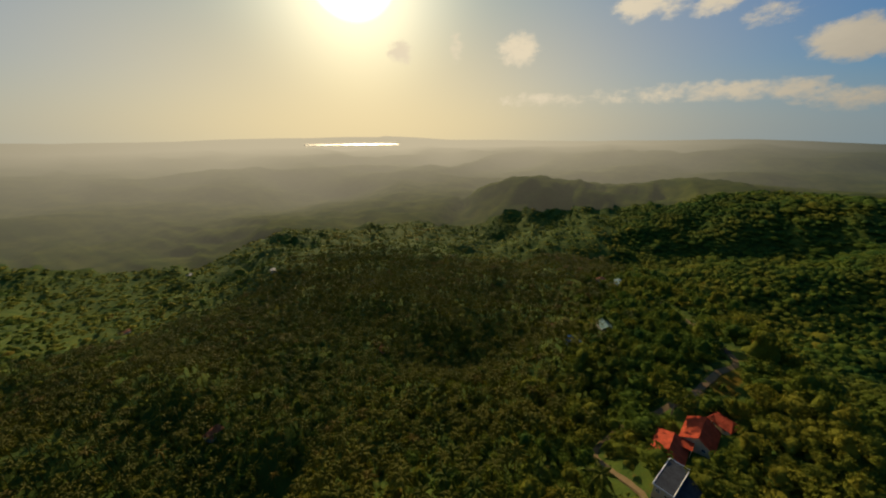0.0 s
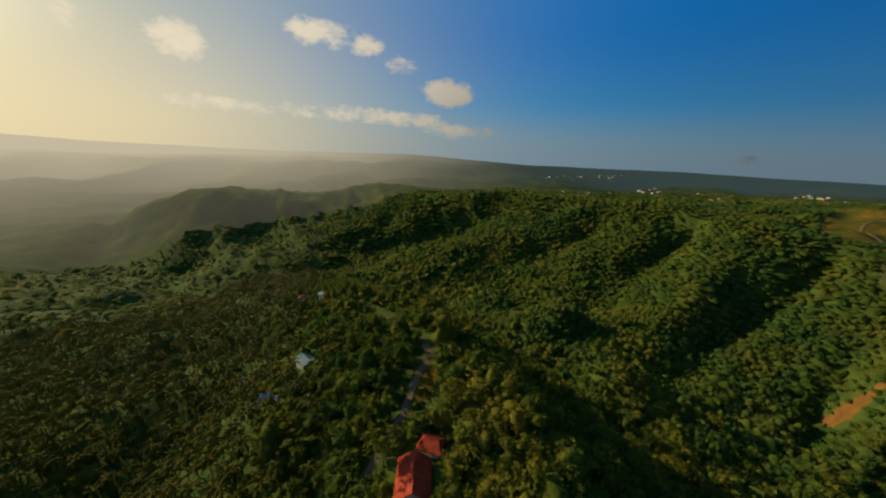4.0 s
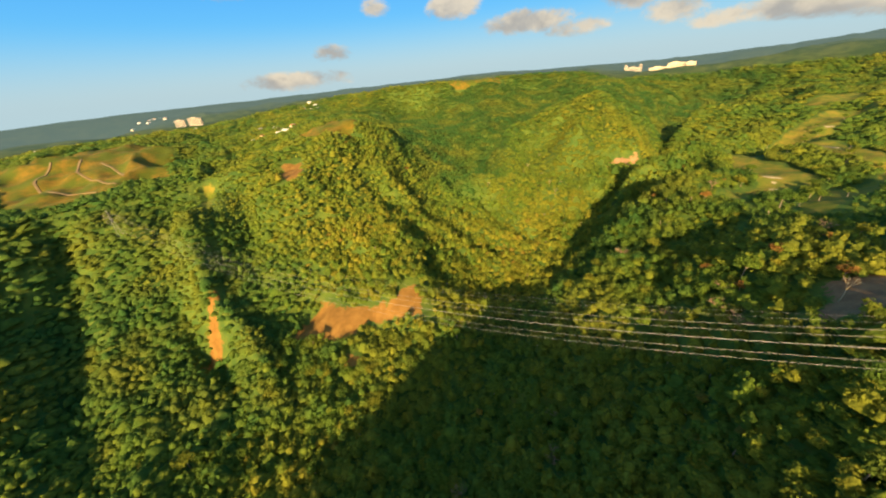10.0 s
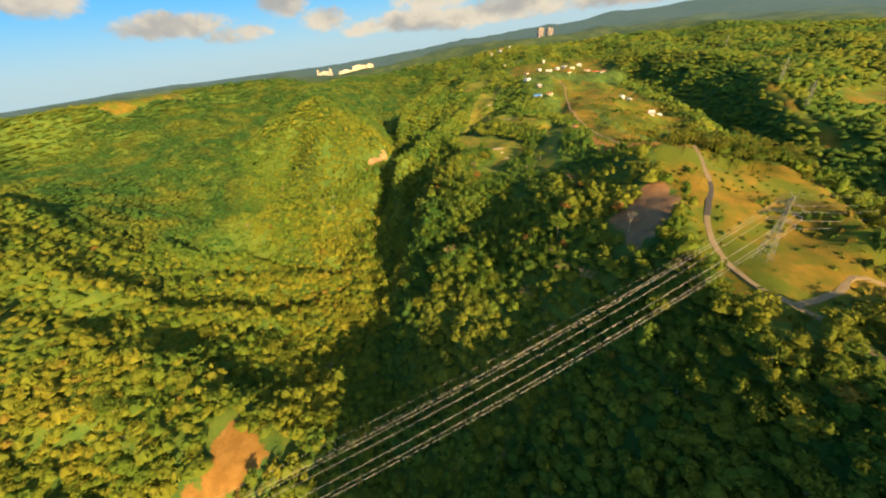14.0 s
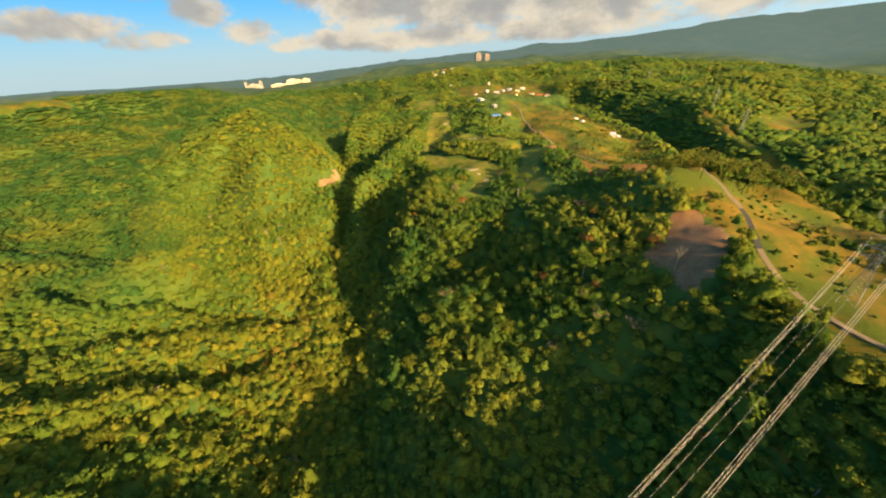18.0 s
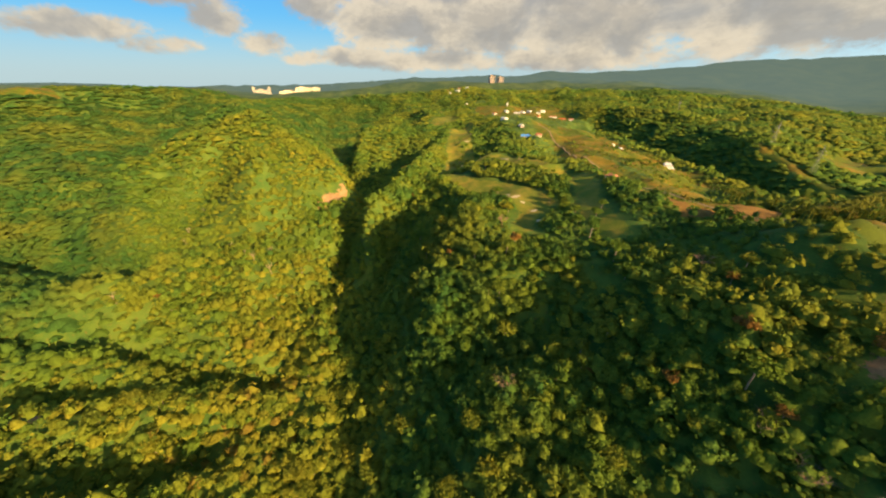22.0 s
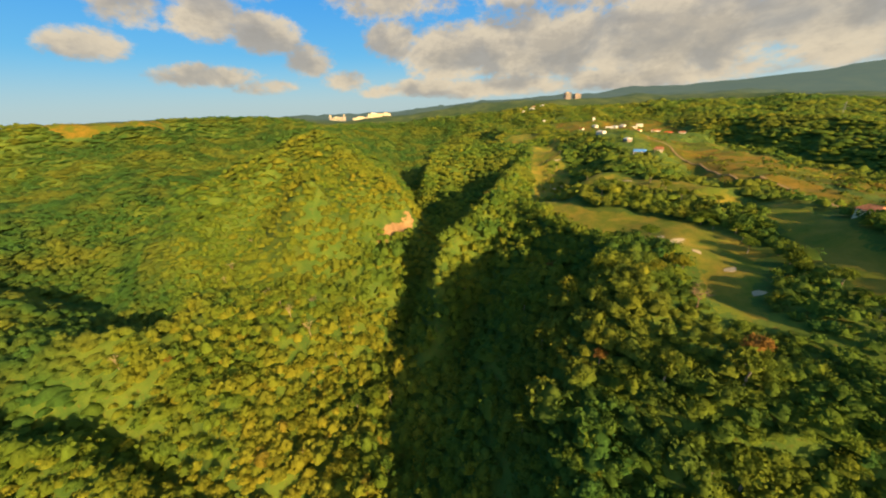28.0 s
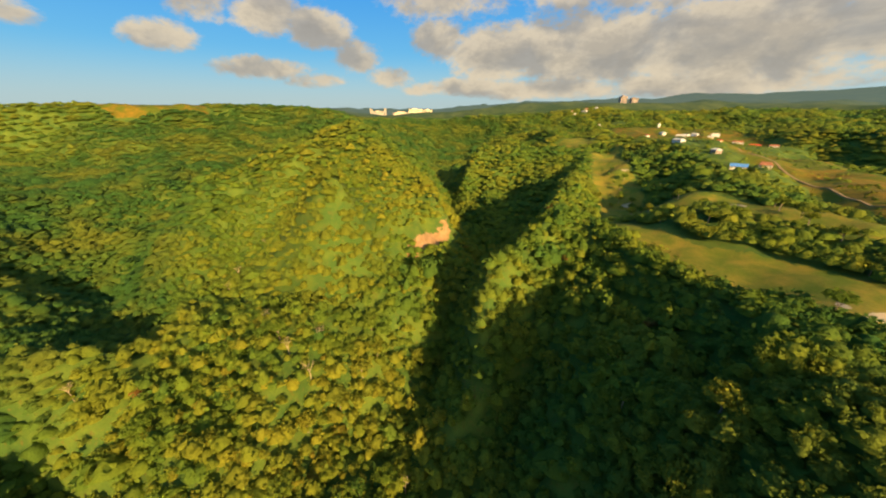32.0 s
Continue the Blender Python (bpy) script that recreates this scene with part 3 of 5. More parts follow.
# ---- covers of the ground, as outlines on the plan ----
COVERS = {
    "dry_field": [[(184, 357), (204, 346), (226, 322), (259, 314), (250, 298), (220, 283), (205, 289), (197, 303), (186, 326)], [(-185, -121), (-214, -94), (-227, -62), (-195, -54), (-166, -26), (-135, -2), (-146, 12), (-142, 34), (-110, 20), (-116, -10), (-146, -34), (-144, -72), (-170, -84)],
                  [(-237, -211), (-263, -189), (-273, -166), (-232, -185)], [(-107, -86), (-123, -70), (-109, -60), (-100, -78)],
                  [(-510, -21), (-492, 7), (-430, -5), (-395, -15), (-394, -39), (-453, -38)], [(-659, 70), (-605, 89), (-570, 117), (-540, 100), (-574, 62)], [(-640, 150), (-590, 162), (-572, 134), (-610, 126)],
                  [(-1020, -475), (-900, -250), (-780, -240), (-690, -330), (-800, -420)], [(-466, 200), (-464, 216), (-452, 214), (-454, 202)],
                  [(175, 305), (172, 384), (214, 372), (192, 300)]],
    "lawn": [[(-54, 577), (-31, 550), (-12, 533), (5, 483), (29, 442), (51, 407), (58, 377), (44, 352), (38, 328), (58, 322), (62, 345), (86, 372), (104, 405), (96, 442), (80, 467), (56, 493), (24, 512), (4, 569), (-34, 608)],
             [(31, 590), (72, 559), (101, 523), (125, 499), (137, 468), (130, 420), (112, 379), (106, 340), (104, 296), (126, 294), (128, 330), (140, 380), (158, 430), (163, 476), (139, 522), (113, 566), (81, 611), (32, 649)],
             [(-20, 605), (30, 600), (39, 667), (47, 720), (49, 810), (60, 960), (72, 1031), (14, 979), (-6, 792), (-8, 700), (-12, 650)],
             [(-60, 1000), (10, 1060), (60, 1180), (0, 1200), (-50, 1100)], [(-532, -150), (-528, -136), (-480, -146), (-440, -150), (-446, -160), (-485, -158)]],
    "dry_grass": [[(192, 44), (182, 88), (183, 122), (187, 137), (191, 170), (190, 200), (191, 226), (202, 262), (238, 282), (258, 268), (258, 244), (285, 236), (312, 215), (315, 170), (285, 110), (256, 74), (232, 66)],
                  [(187, 312), (185, 343), (187, 406), (184, 497), (181, 553), (196, 695), (195, 820), (212, 980), (275, 1000), (268, 860), (250, 665), (232, 560), (222, 500), (228, 420), (238, 387), (250, 366), (228, 321)],
                  [(100, 1120), (420, 1130), (430, 1400), (120, 1420)],
                  [(190, -214), (206, -190), (214, -168), (204, -168), (186, -200), (178, -232)], [(-900, -215), (-740, -215), (-630, -300), (-640, -400), (-760, -460), (-900, -520), (-1080, -560), (-1250, -400), (-1100, -200)],
                  [(556, 658), (547, 600), (541, 552), (526, 493), (517, 425), (503, 425), (508, 493), (522, 552), (530, 595), (540, 650)], [(-788, 35), (-720, 85), (-690, 150), (-640, 190), (-570, 160), (-535, 110), (-552, 60), (-624, 37)], [(-1500, 1000), (-1250, 950), (-1150, 1150), (-1300, 1250)],
                  [(318, 462), (344, 528), (364, 516), (336, 456), (302, 442)], [(236, 400), (330, 462), (385, 555), (392, 700), (366, 880), (300, 1000), (262, 860), (240, 660)], [(666, 950), (700, 900), (740, 930), (720, 980)], [(600, 540), (640, 620), (760, 700), (820, 740), (770, 620), (680, 560)],
                  [(-575, -1100), (-590, -1000), (-500, -960), (-510, -1060)]],
    "bare_soil": [[(144, 157), (160, 171), (176, 182), (184, 184), (189, 174), (188, 150), (182, 140), (174, 134), (163, 126), (154, 118), (147, 123), (151, 142)]],
    "cliff": [[(-214, 545), (-203, 575), (-186, 606), (-178, 600), (-188, 570), (-202, 540)], [(-322, 214), (-314, 222), (-310, 214)]],
}


def inside_depth(x, y, outline):
    """Metres inside an outline (negative outside)."""
    depth, inside = np.full(x.shape, 1e9), np.zeros(x.shape, bool)
    for (ax, ay), (bx, by) in zip(outline, outline[1:] + outline[:1]):
        dx, dy = bx - ax, by - ay
        s = np.clip(((x - ax) * dx + (y - ay) * dy) / (dx * dx + dy * dy), 0, 1)
        depth = np.minimum(depth, np.hypot(x - ax - s * dx, y - ay - s * dy))
        crosses = ((ay > y) != (by > y)) & (x < ax + (y - ay) / (dy if dy else 1e-9) * dx)
        inside ^= crosses
    return np.where(inside, depth, -depth)


def cover_depth(name, x, y):
    return np.max([inside_depth(x, y, outline) for outline in COVERS[name]], axis=0)


ROADS = {
    "ridge_road": [(238, -385), (224, -361), (211, -310), (198, -283), (190, -250), (187, -215), (198, -199), (205, -186), (212, -172), (226, -158), (240, -148), (249, -134), (248, -125),
                   (240, -116), (230, -104), (222, -70), (221, -30), (215, 20), (210, 45), (202, 60), (195, 74), (192, 98), (196, 128), (206, 152), (216, 172), (222, 200), (232, 240), (238, 268), (240, 292)],
    "estate_road": [(262, 300), (240, 294), (222, 292), (209, 297), (201, 312), (200, 345), (197, 375), (197, 400), (194, 440), (195, 490), (191, 530), (198, 600), (208, 680), (216, 760), (226, 880), (220, 1000), (206, 1150), (210, 1300)],
    "side_road": [(203, 60), (230, 72), (245, 84), (262, 80)],
}


def smooth_line(points, step):
    """A rounded run of plan points at even steps."""
    p = [Vector((*q, 0)) for q in points]
    p = [2 * p[0] - p[1], *p, 2 * p[-1] - p[-2]]
    run = []
    for a, b, c, d in zip(p, p[1:], p[2:], p[3:]):
        n = max(2, int((c - b).length / step))
        for k in range(n):
            s = k / n
            run.append(0.5 * (2 * b + (c - a) * s + (2 * a - 5 * b + 4 * c - d) * s * s + (3 * b - a - 3 * c + d) * s**3))
    run.append(p[-2])
    return [(v.x, v.y) for v in run]


ROAD_RUNS = {name: smooth_line(points, 5.0) for name, points in ROADS.items()}


def road_distance(x, y):
    best = np.full(np.shape(x), 1e9)
    for points in ROADS.values():
        best = np.minimum(best, line_near(x, y, [(a, b, 0) for a, b in points])[0])
    return best


def sheet(name, keep, mats):
    """The part of the ground grid whose cells are kept, as one mesh."""
    rows, cols = GX.shape
    n = np.arange(rows * cols).reshape(rows, cols)
    quads = np.stack([n[:-1, :-1], n[:-1, 1:], n[1:, 1:], n[1:, :-1]], -1)[keep]
    used, faces = np.unique(quads, return_inverse=True)
    mesh = bpy.data.meshes.new(name)
    places = np.stack([GX.ravel()[used], GY.ravel()[used], GZ.ravel()[used]], -1)
    fill_mesh(mesh, places, faces.reshape(-1, 4))
    for m in mats:
        mesh.materials.append(m)
    return new(name, mesh), places


def fill_mesh(mesh, places, faces, smooth=True):
    """Vertices and equal-sided faces into a mesh, from arrays."""
    sides = faces.shape[1]
    mesh.vertices.add(len(places))
    mesh.vertices.foreach_set("co", np.ascontiguousarray(places, np.float32).ravel())
    mesh.loops.add(faces.size)
    mesh.loops.foreach_set("vertex_index", np.ascontiguousarray(faces, np.int32).ravel())
    mesh.polygons.add(len(faces))
    mesh.polygons.foreach_set("loop_start", np.arange(0, faces.size, sides, dtype=np.int32))
    mesh.polygons.foreach_set("use_smooth", np.full(len(faces), smooth))
    mesh.update(calc_edges=True)


CELL_R = np.hypot(0.5 * (GX[:-1, :-1] + GX[1:, 1:]), 0.5 * (GY[:-1, :-1] + GY[1:, 1:]))
CELL_AZ = np.degrees(np.arctan2(0.5 * (GX[:-1, :-1] + GX[1:, 1:]), 0.5 * (GY[:-1, :-1] + GY[1:, 1:]))) % 360
EDGE = 1900 - 620 * np.clip((CELL_AZ - 85) / 20, 0, 1) * np.clip((232 - CELL_AZ) / 24, 0, 1)
ground_sheet, ground_places = sheet("ground", CELL_R < EDGE, [ground_material()])
tagged(ground_sheet, "hilly ground with undergrowth, dry fields and golf lawns", "ground", kind="structure")
for cover in COVERS:
    values = np.clip(cover_depth(cover, ground_places[:, 0], ground_places[:, 1]), -30, 30)
    ground_sheet.data.attributes.new(cover, "FLOAT", "POINT").data.foreach_set("value", values.astype(np.float32))
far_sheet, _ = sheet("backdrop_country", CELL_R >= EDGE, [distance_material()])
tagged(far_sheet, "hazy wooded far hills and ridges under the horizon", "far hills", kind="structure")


# ---- forest ----
rng = np.random.default_rng(7)


def crown(rings, lobes, tufts, spread_out, seed, core=1.0, spray=0.15):
    """An uneven leafy crown, 1 m in radius: a cauliflower roof of lobes that hangs over at its edge, with sprays of leaves standing out of it."""
    r = np.random.default_rng(seed)
    bumps = [(0.0, 0.0, r.uniform(0.55, 0.75), 0.1)]
    for n in range(lobes):
        a = 2 * math.pi * n / lobes + r.uniform(-0.6, 0.6)
        out = r.uniform(0.4, 0.75)
        bumps.append((out * math.cos(a), out * math.sin(a), r.uniform(0.28, 0.5), r.uniform(-0.35, 0.25) * (1 - spread_out)))

    def roof(x, y):
        best = -0.55
        for bx, by, size, lift in bumps:
            d = (x - bx) ** 2 + (y - by) ** 2
            if d < size * size:
                best = max(best, lift + math.sqrt(size * size - d))
        return best

    verts, faces = [(0, 0, roof(0, 0))], []
    start, before = 1, 0
    phase = r.uniform(0, 6.28, 3)
    for k, count in enumerate(rings):
        for n in range(count):
            a = 2 * math.pi * (n + r.uniform(-0.3, 0.3)) / count + k
            reach = (k + 1) / len(rings) * (1 + 0.2 * math.sin(2 * a + phase[0]) + 0.14 * math.sin(3 * a + phase[1]) + r.uniform(-0.12, 0.12))
            x, y = reach * math.cos(a), reach * math.sin(a)
            last = k == len(rings) - 1
            verts.append((x, y, -0.75 if last else roof(x, y) * (1 - 0.45 * spread_out) + r.uniform(-0.1, 0.1)))
        if k == 0:
            faces += [(0, 1 + n, 1 + (n + 1) % count) for n in range(count)]
        else:
            inner = rings[k - 1]
            i = j = 0
            shift = round((k - (k - 1)) / (2 * math.pi) * inner)
            while i < inner or j < count:
                ia, ja = before + (i + shift) % inner, start + j % count
                if j * inner <= i * count and j < count or i >= inner:
                    faces.append((ia, ja, start + (j + 1) % count))
                    j += 1
                else:
                    faces.append((ia, ja, before + (i + 1 + shift) % inner))
                    i += 1
        before, start = start, start + count
    verts = np.array(verts) * core
    faces = np.array(faces)
    normal = np.cross(verts[faces[:, 1]] - verts[faces[:, 0]], verts[faces[:, 2]] - verts[faces[:, 0]])
    flip = normal[:, 2] < 0
    faces[flip] = faces[flip][:, ::-1]
    sprays, count = [verts], len(verts)
    leaves_of = [faces]
    for _ in range(tufts):
        bx, by, size, lift = bumps[r.integers(len(bumps))]
        way = r.normal(size=3)
        way[2] = abs(way[2]) * 0.8 + 0.1
        way /= np.linalg.norm(way)
        root = np.array([bx, by, lift]) + way * size * r.uniform(0.8, 1.2)
        turn = np.linalg.qr(np.stack([way + 0.9 * r.normal(size=3), r.normal(size=3), r.normal(size=3)], 1))[0]
        s = spray * r.uniform(0.65, 1.35)
        blade = np.array([[0, -s, 0], [0.2 * s, s * 0.9, -0.3 * s], [0.1 * s, 0.1 * s, s * 1.2], [-0.2 * s, 0.2 * s, -1.1 * s]])
        sprays.append(blade @ turn.T + root)
        leaves_of.append(np.array([[0, 1, 2], [0, 3, 1]]) + count)
        count += 4
    return np.concatenate(sprays), np.concatenate(leaves_of)


def scatter(name, templates, places, sizes, heights, tints, mat, label, category, smooth=False):
    """Joins copies of the templates at the places into one mesh."""
    kinds = rng.integers(len(templates), size=len(places))
    turns = rng.uniform(0, 2 * math.pi, len(places))
    all_v, all_f, all_t, count = [], [], [], 0
    for k, (tv, tf) in enumerate(templates):
        mine = np.nonzero(kinds == k)[0]
        if not len(mine):
            continue
        c, s = np.cos(turns[mine])[:, None], np.sin(turns[mine])[:, None]
        x = (tv[:, 0] * c - tv[:, 1] * s) * sizes[mine, None] + places[mine, 0:1]
        y = (tv[:, 0] * s + tv[:, 1] * c) * sizes[mine, None] + places[mine, 1:2]
        z = tv[:, 2] * heights[mine, None] + places[mine, 2:3]
        all_v.append(np.stack([x, y, z], -1).reshape(-1, 3))
        all_f.append((tf[None] + (np.arange(len(mine)) * len(tv))[:, None, None]).reshape(-1, 3) + count)
        all_t.append(np.repeat(tints[mine], len(tv)))
        count += len(mine) * len(tv)
    mesh = bpy.data.meshes.new(name)
    fill_mesh(mesh, np.concatenate(all_v), np.concatenate(all_f), smooth)
    mesh.attributes.new("tint", "FLOAT", "POINT").data.foreach_set("value", np.concatenate(all_t).astype(np.float32))
    mesh.materials.append(mat)
    return tagged(new(name, mesh), label, category, kind="stuff")


def wooded(x, y, margin=2.0):
    """Where trees may stand: off the fields, lawns, roads and yards."""
    open_stretch = 5.0 * ((y < -240) & (y > -330)) + 2.0 * (y > -60)
    free = road_distance(x, y) > 0.2 + margin + open_stretch + 2.5 * (fractal(x, y, 60, 65, 1) > 0.3)
    for name in COVERS:
        free &= cover_depth(name, x, y) + {"lawn": 2.5, "dry_field": 9, "bare_soil": 5, "dry_grass": 6}.get(name, 10) * fractal(x, y, 26, 61, 3) < -margin * (2.0 if name == "lawn" else 1.0)
    # scattered trees on the estate's dry grass
    free |= (y > 300) & (x > 100) & (x < 480) & (fractal(x, y, 24, 67, 2) > np.where(x > 228 + 0.03 * (y - 400), 0.0, 0.42)) & (road_distance(x, y) > 5) & (cover_depth("lawn", x, y) < -6) & (cover_depth("dry_field", x, y) < -4)
    for a, b, r in YARDS:
        free &= np.hypot(x - a, y - b) > r
    return free


YARDS = [(212, -146, 11), (204, -154, 8), (224, -133, 10), (226, -112, 12), (247, -120, 6), (241, -108, 6), (213, 95, 8), (256, -247, 9), (299, -291, 8), (274, -231, 8), (250, -362, 9), (269, -374, 8), (236, -372, 7), (168, 420, 10),
         (318, 548, 8), (340, 572, 8), (330, 745, 9), (152, 748, 20), (-456, -262, 8), (42, 541, 12), (205, 1225, 32), (270, 1255, 38), (330, 1265, 38), (375, 1170, 34), (236, 1190, 24), (160, 1200, 18), (150, 910, 22)]
SAG_WEST = 46


def in_view(x, y):
    """The stretches of the plan that the flight looks at."""
    az = np.degrees(np.arctan2(x - 120, y + 40)) % 360
    return ~((az > 58) & (az < 78) & (np.hypot(x - 120, y) > 350))


def spread(spacing_m, lo_x, hi_x, lo_y, hi_y):
    x, y = np.meshgrid(np.arange(lo_x, hi_x, spacing_m), np.arange(lo_y, hi_y, spacing_m))
    x = x.ravel() + rng.uniform(-0.48, 0.48, x.size) * spacing_m
    y = y.ravel() + rng.uniform(-0.48, 0.48, y.size) * spacing_m
    return x, y


FLIGHT = [(256, 0, 0), (220, -86, 0), (150, -111, 0), (60, -78, 0), (0, 0, 0), (-45, 122, 0), (-89, 254, 0)]
near_crowns = [crown((6, 10, 12), n, 125, w, k, 0.66, 0.098) for k, (n, w) in enumerate(((4, 0.0), (5, 0.2), (3, 0.0), (6, 0.5), (4, 0.3), (5, 0.1), (3, 0.4), (7, 0.0)))]
side_crowns = [crown((5, 8), n, 34, w, 10 + k, 0.74, 0.15) for k, (n, w) in enumerate(((4, 0.0), (5, 0.3), (3, 0.1), (6, 0.6), (4, 0.2)))]
mid_crowns = [crown((4, 7), n, 2, w, 20 + k, 1.0, 0.22) for k, (n, w) in enumerate(((4, 0.2), (5, 0.4), (4, 0.0), (5, 0.6), (6, 0.3), (4, 0.5)))]
slope_crowns = [crown((5, 7), n, 12, w, 50 + k, 0.8, 0.18) for k, (n, w) in enumerate(((4, 0.2), (5, 0.3), (4, 0.0), (5, 0.5), (6, 0.2), (4, 0.4)))]
shrub_crowns = [crown((4, 6), n, 9, 0.2, 60 + k, 0.8, 0.2) for k, n in enumerate((3, 4, 5))]
far_crowns = [crown((3, 5), n, 0, 0.5, 30 + k) for k, n in enumerate((3, 4, 2, 5))]


def coconut_share(x, y):
    """The slope to the south-east is planted with coconut palms."""
    return np.clip((x - 235) / 60, 0, 1) * np.clip((140 - y) / 80, 0, 1)


def estate(x, y):
    """The plateau's building plots, where trees stand far apart."""
    return np.clip((inside_depth(x, y, [(150, 660), (175, 420), (200, 300), (300, 380), (392, 560), (400, 720), (380, 900), (460, 1100), (430, 1420), (60, 1450), (120, 1100), (120, 800)]) + 10) / 40, 0, 1)


def rim(x, y):
    az = np.degrees(np.arctan2(x, y)) % 360
    return 1890 - 620 * np.clip((az - 85) / 20, 0, 1) * np.clip((232 - az) / 24, 0, 1)


def plant(name, gap, templates, inner, outer, width, label, bounds, mat, lift=1.1, calm=1.0):
    x, y = spread(gap, *bounds)
    d = np.hypot(line_near(x, y, FLIGHT)[0], ground(x, y))
    keep = (d >= inner) & (d < outer) & in_view(x, y) & wooded(x, y) & (np.hypot(x, y) < rim(x, y))
    keep &= rng.uniform(size=x.size) > 0.55 * coconut_share(x, y)
    keep &= rng.uniform(size=x.size) > 0.6 * estate(x, y)
    keep &= rng.uniform(size=x.size) > 0.03
    x, y = x[keep], y[keep]
    size = width * rng.lognormal(-0.05, 0.3, len(x)) * (1 - 0.3 * coconut_share(x, y)) * (1 - 0.42 * estate(x, y))
    # every eighth tree or so stands out over the roof of the others
    tall = rng.uniform(size=len(x)) < 0.2 * min(calm, 1.0) ** 1.5
    tall &= (cover_depth("lawn", x, y) < -45) & (estate(x, y) < 0.3)
    low_scrub = np.exp(-(((x + 300) / 150) ** 2) - ((y - 560) / 190) ** 2)
    by_lawn = np.clip(1.5 + cover_depth("lawn", x, y) / 45, 0, 1) * (0.15 + 0.85 * np.clip((390 - y) / 70, 0, 1))
    low = np.maximum(by_lawn, 0.8 * estate(x, y))
    low = np.maximum(low, np.clip(1.4 - np.hypot((x - 168) / 45, (y - 250) / 55), 0, 1))
    size = np.where(tall, 0.85 * size, size) * (1 - 0.12 * low_scrub) * (1 - 0.4 * low)
    high = size * rng.uniform(0.55, 0.95, len(x)) * np.where(tall, 1.5, 1.0) * calm
    z = ground(x, y) + 3.5 * lift * (1 - 0.6 * low) + 0.4 * high + rng.uniform(-0.2, 0.35, len(x)) * size * calm + np.where(tall, 6.0, 0.0) * calm * (1 - 0.5 * low_scrub)
    # yellower leaves on the olive hills; lower west valley tinted lighter for missing haze
    scrub_and_haze = low_scrub + np.exp(-(((x + 300) / 200) ** 2) - ((y - 420) / 130) ** 2) + 0.8 * np.exp(-(((x + 260) / 150) ** 2) - ((y - 10) / 110) ** 2) + 0.9 * np.exp(-(((x + 440) / 150) ** 2) - ((y - 50) / 120) ** 2) + np.exp(-(((x + 220) / 150) ** 2) - ((y - 190) / 120) ** 2)
    # darker leaf tint painted for haze behind the cone and shade to the south-west
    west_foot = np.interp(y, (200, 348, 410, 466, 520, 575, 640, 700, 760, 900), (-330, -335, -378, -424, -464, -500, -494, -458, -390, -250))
    haze_shade = np.clip((west_foot - x) / 40, 0, 1) * np.clip((y - 240) / 60, 0, 1) + 0.6 * np.clip((-y - 60) / 120, 0, 1) * np.clip((-150 - x) / 100, 0, 1)
    haze_shade = np.minimum(haze_shade, 1) * np.clip((1500 + x) / 300, 0, 1)
    tint = np.clip(0.42 + 0.16 * coconut_share(x, y) + 0.15 * np.minimum(scrub_and_haze, 1) * (1 - haze_shade) - 0.36 * haze_shade + (1 - 0.6 * haze_shade) * (0.2 * fractal(x, y, 160, 81, 2) + rng.normal(0, 0.15, len(x))), 0, 1)
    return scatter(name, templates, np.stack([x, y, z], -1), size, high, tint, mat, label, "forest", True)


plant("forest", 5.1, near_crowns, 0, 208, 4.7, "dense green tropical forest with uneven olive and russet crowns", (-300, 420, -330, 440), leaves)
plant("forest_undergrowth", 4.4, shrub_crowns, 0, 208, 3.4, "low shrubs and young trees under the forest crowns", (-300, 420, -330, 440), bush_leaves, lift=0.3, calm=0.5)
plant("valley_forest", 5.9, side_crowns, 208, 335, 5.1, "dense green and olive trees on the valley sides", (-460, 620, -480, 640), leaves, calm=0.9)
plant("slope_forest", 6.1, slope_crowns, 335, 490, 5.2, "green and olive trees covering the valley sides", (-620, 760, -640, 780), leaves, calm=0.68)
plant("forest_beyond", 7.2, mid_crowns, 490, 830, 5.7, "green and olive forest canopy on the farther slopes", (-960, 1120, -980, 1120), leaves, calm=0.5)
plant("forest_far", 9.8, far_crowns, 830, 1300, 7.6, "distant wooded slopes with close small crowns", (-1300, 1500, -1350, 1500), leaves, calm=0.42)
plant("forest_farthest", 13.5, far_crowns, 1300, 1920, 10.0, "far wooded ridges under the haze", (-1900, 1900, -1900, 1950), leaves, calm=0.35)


# ---- building blocks ----
def part(name, bm, mat, parent=None, label=""):
    """Links a bmesh as one mesh object under a thing or a part."""
    mesh = bpy.data.meshes.new(name)
    bm.to_mesh(mesh)
    bm.free()
    mesh.materials.append(mat)
    ob = new(name, mesh)
    ob.parent = parent
    return tagged(ob, label)


def thing(name, label, category, m=None, group=""):
    ob = tagged(new(name), label, category, group)
    if m is not None:
        ob.matrix_world = m
    return ob


def slab(x0, x1, y0, y1, z0, z1, bm=None, bevel=0.0):
    """A box between two corners, with softened edges if asked."""
    bm = bm or bmesh.new()
    made = bmesh.ops.create_cube(bm, size=1.0, matrix=Matrix.LocRotScale(((x0 + x1) / 2, (y0 + y1) / 2, (z0 + z1) / 2), None, (x1 - x0, y1 - y0, z1 - z0)))
    if bevel:
        edges = {e for v in made["verts"] for e in v.link_edges}
        bmesh.ops.bevel(bm, geom=list(edges), offset=bevel, segments=1, affect="EDGES")
    return bm


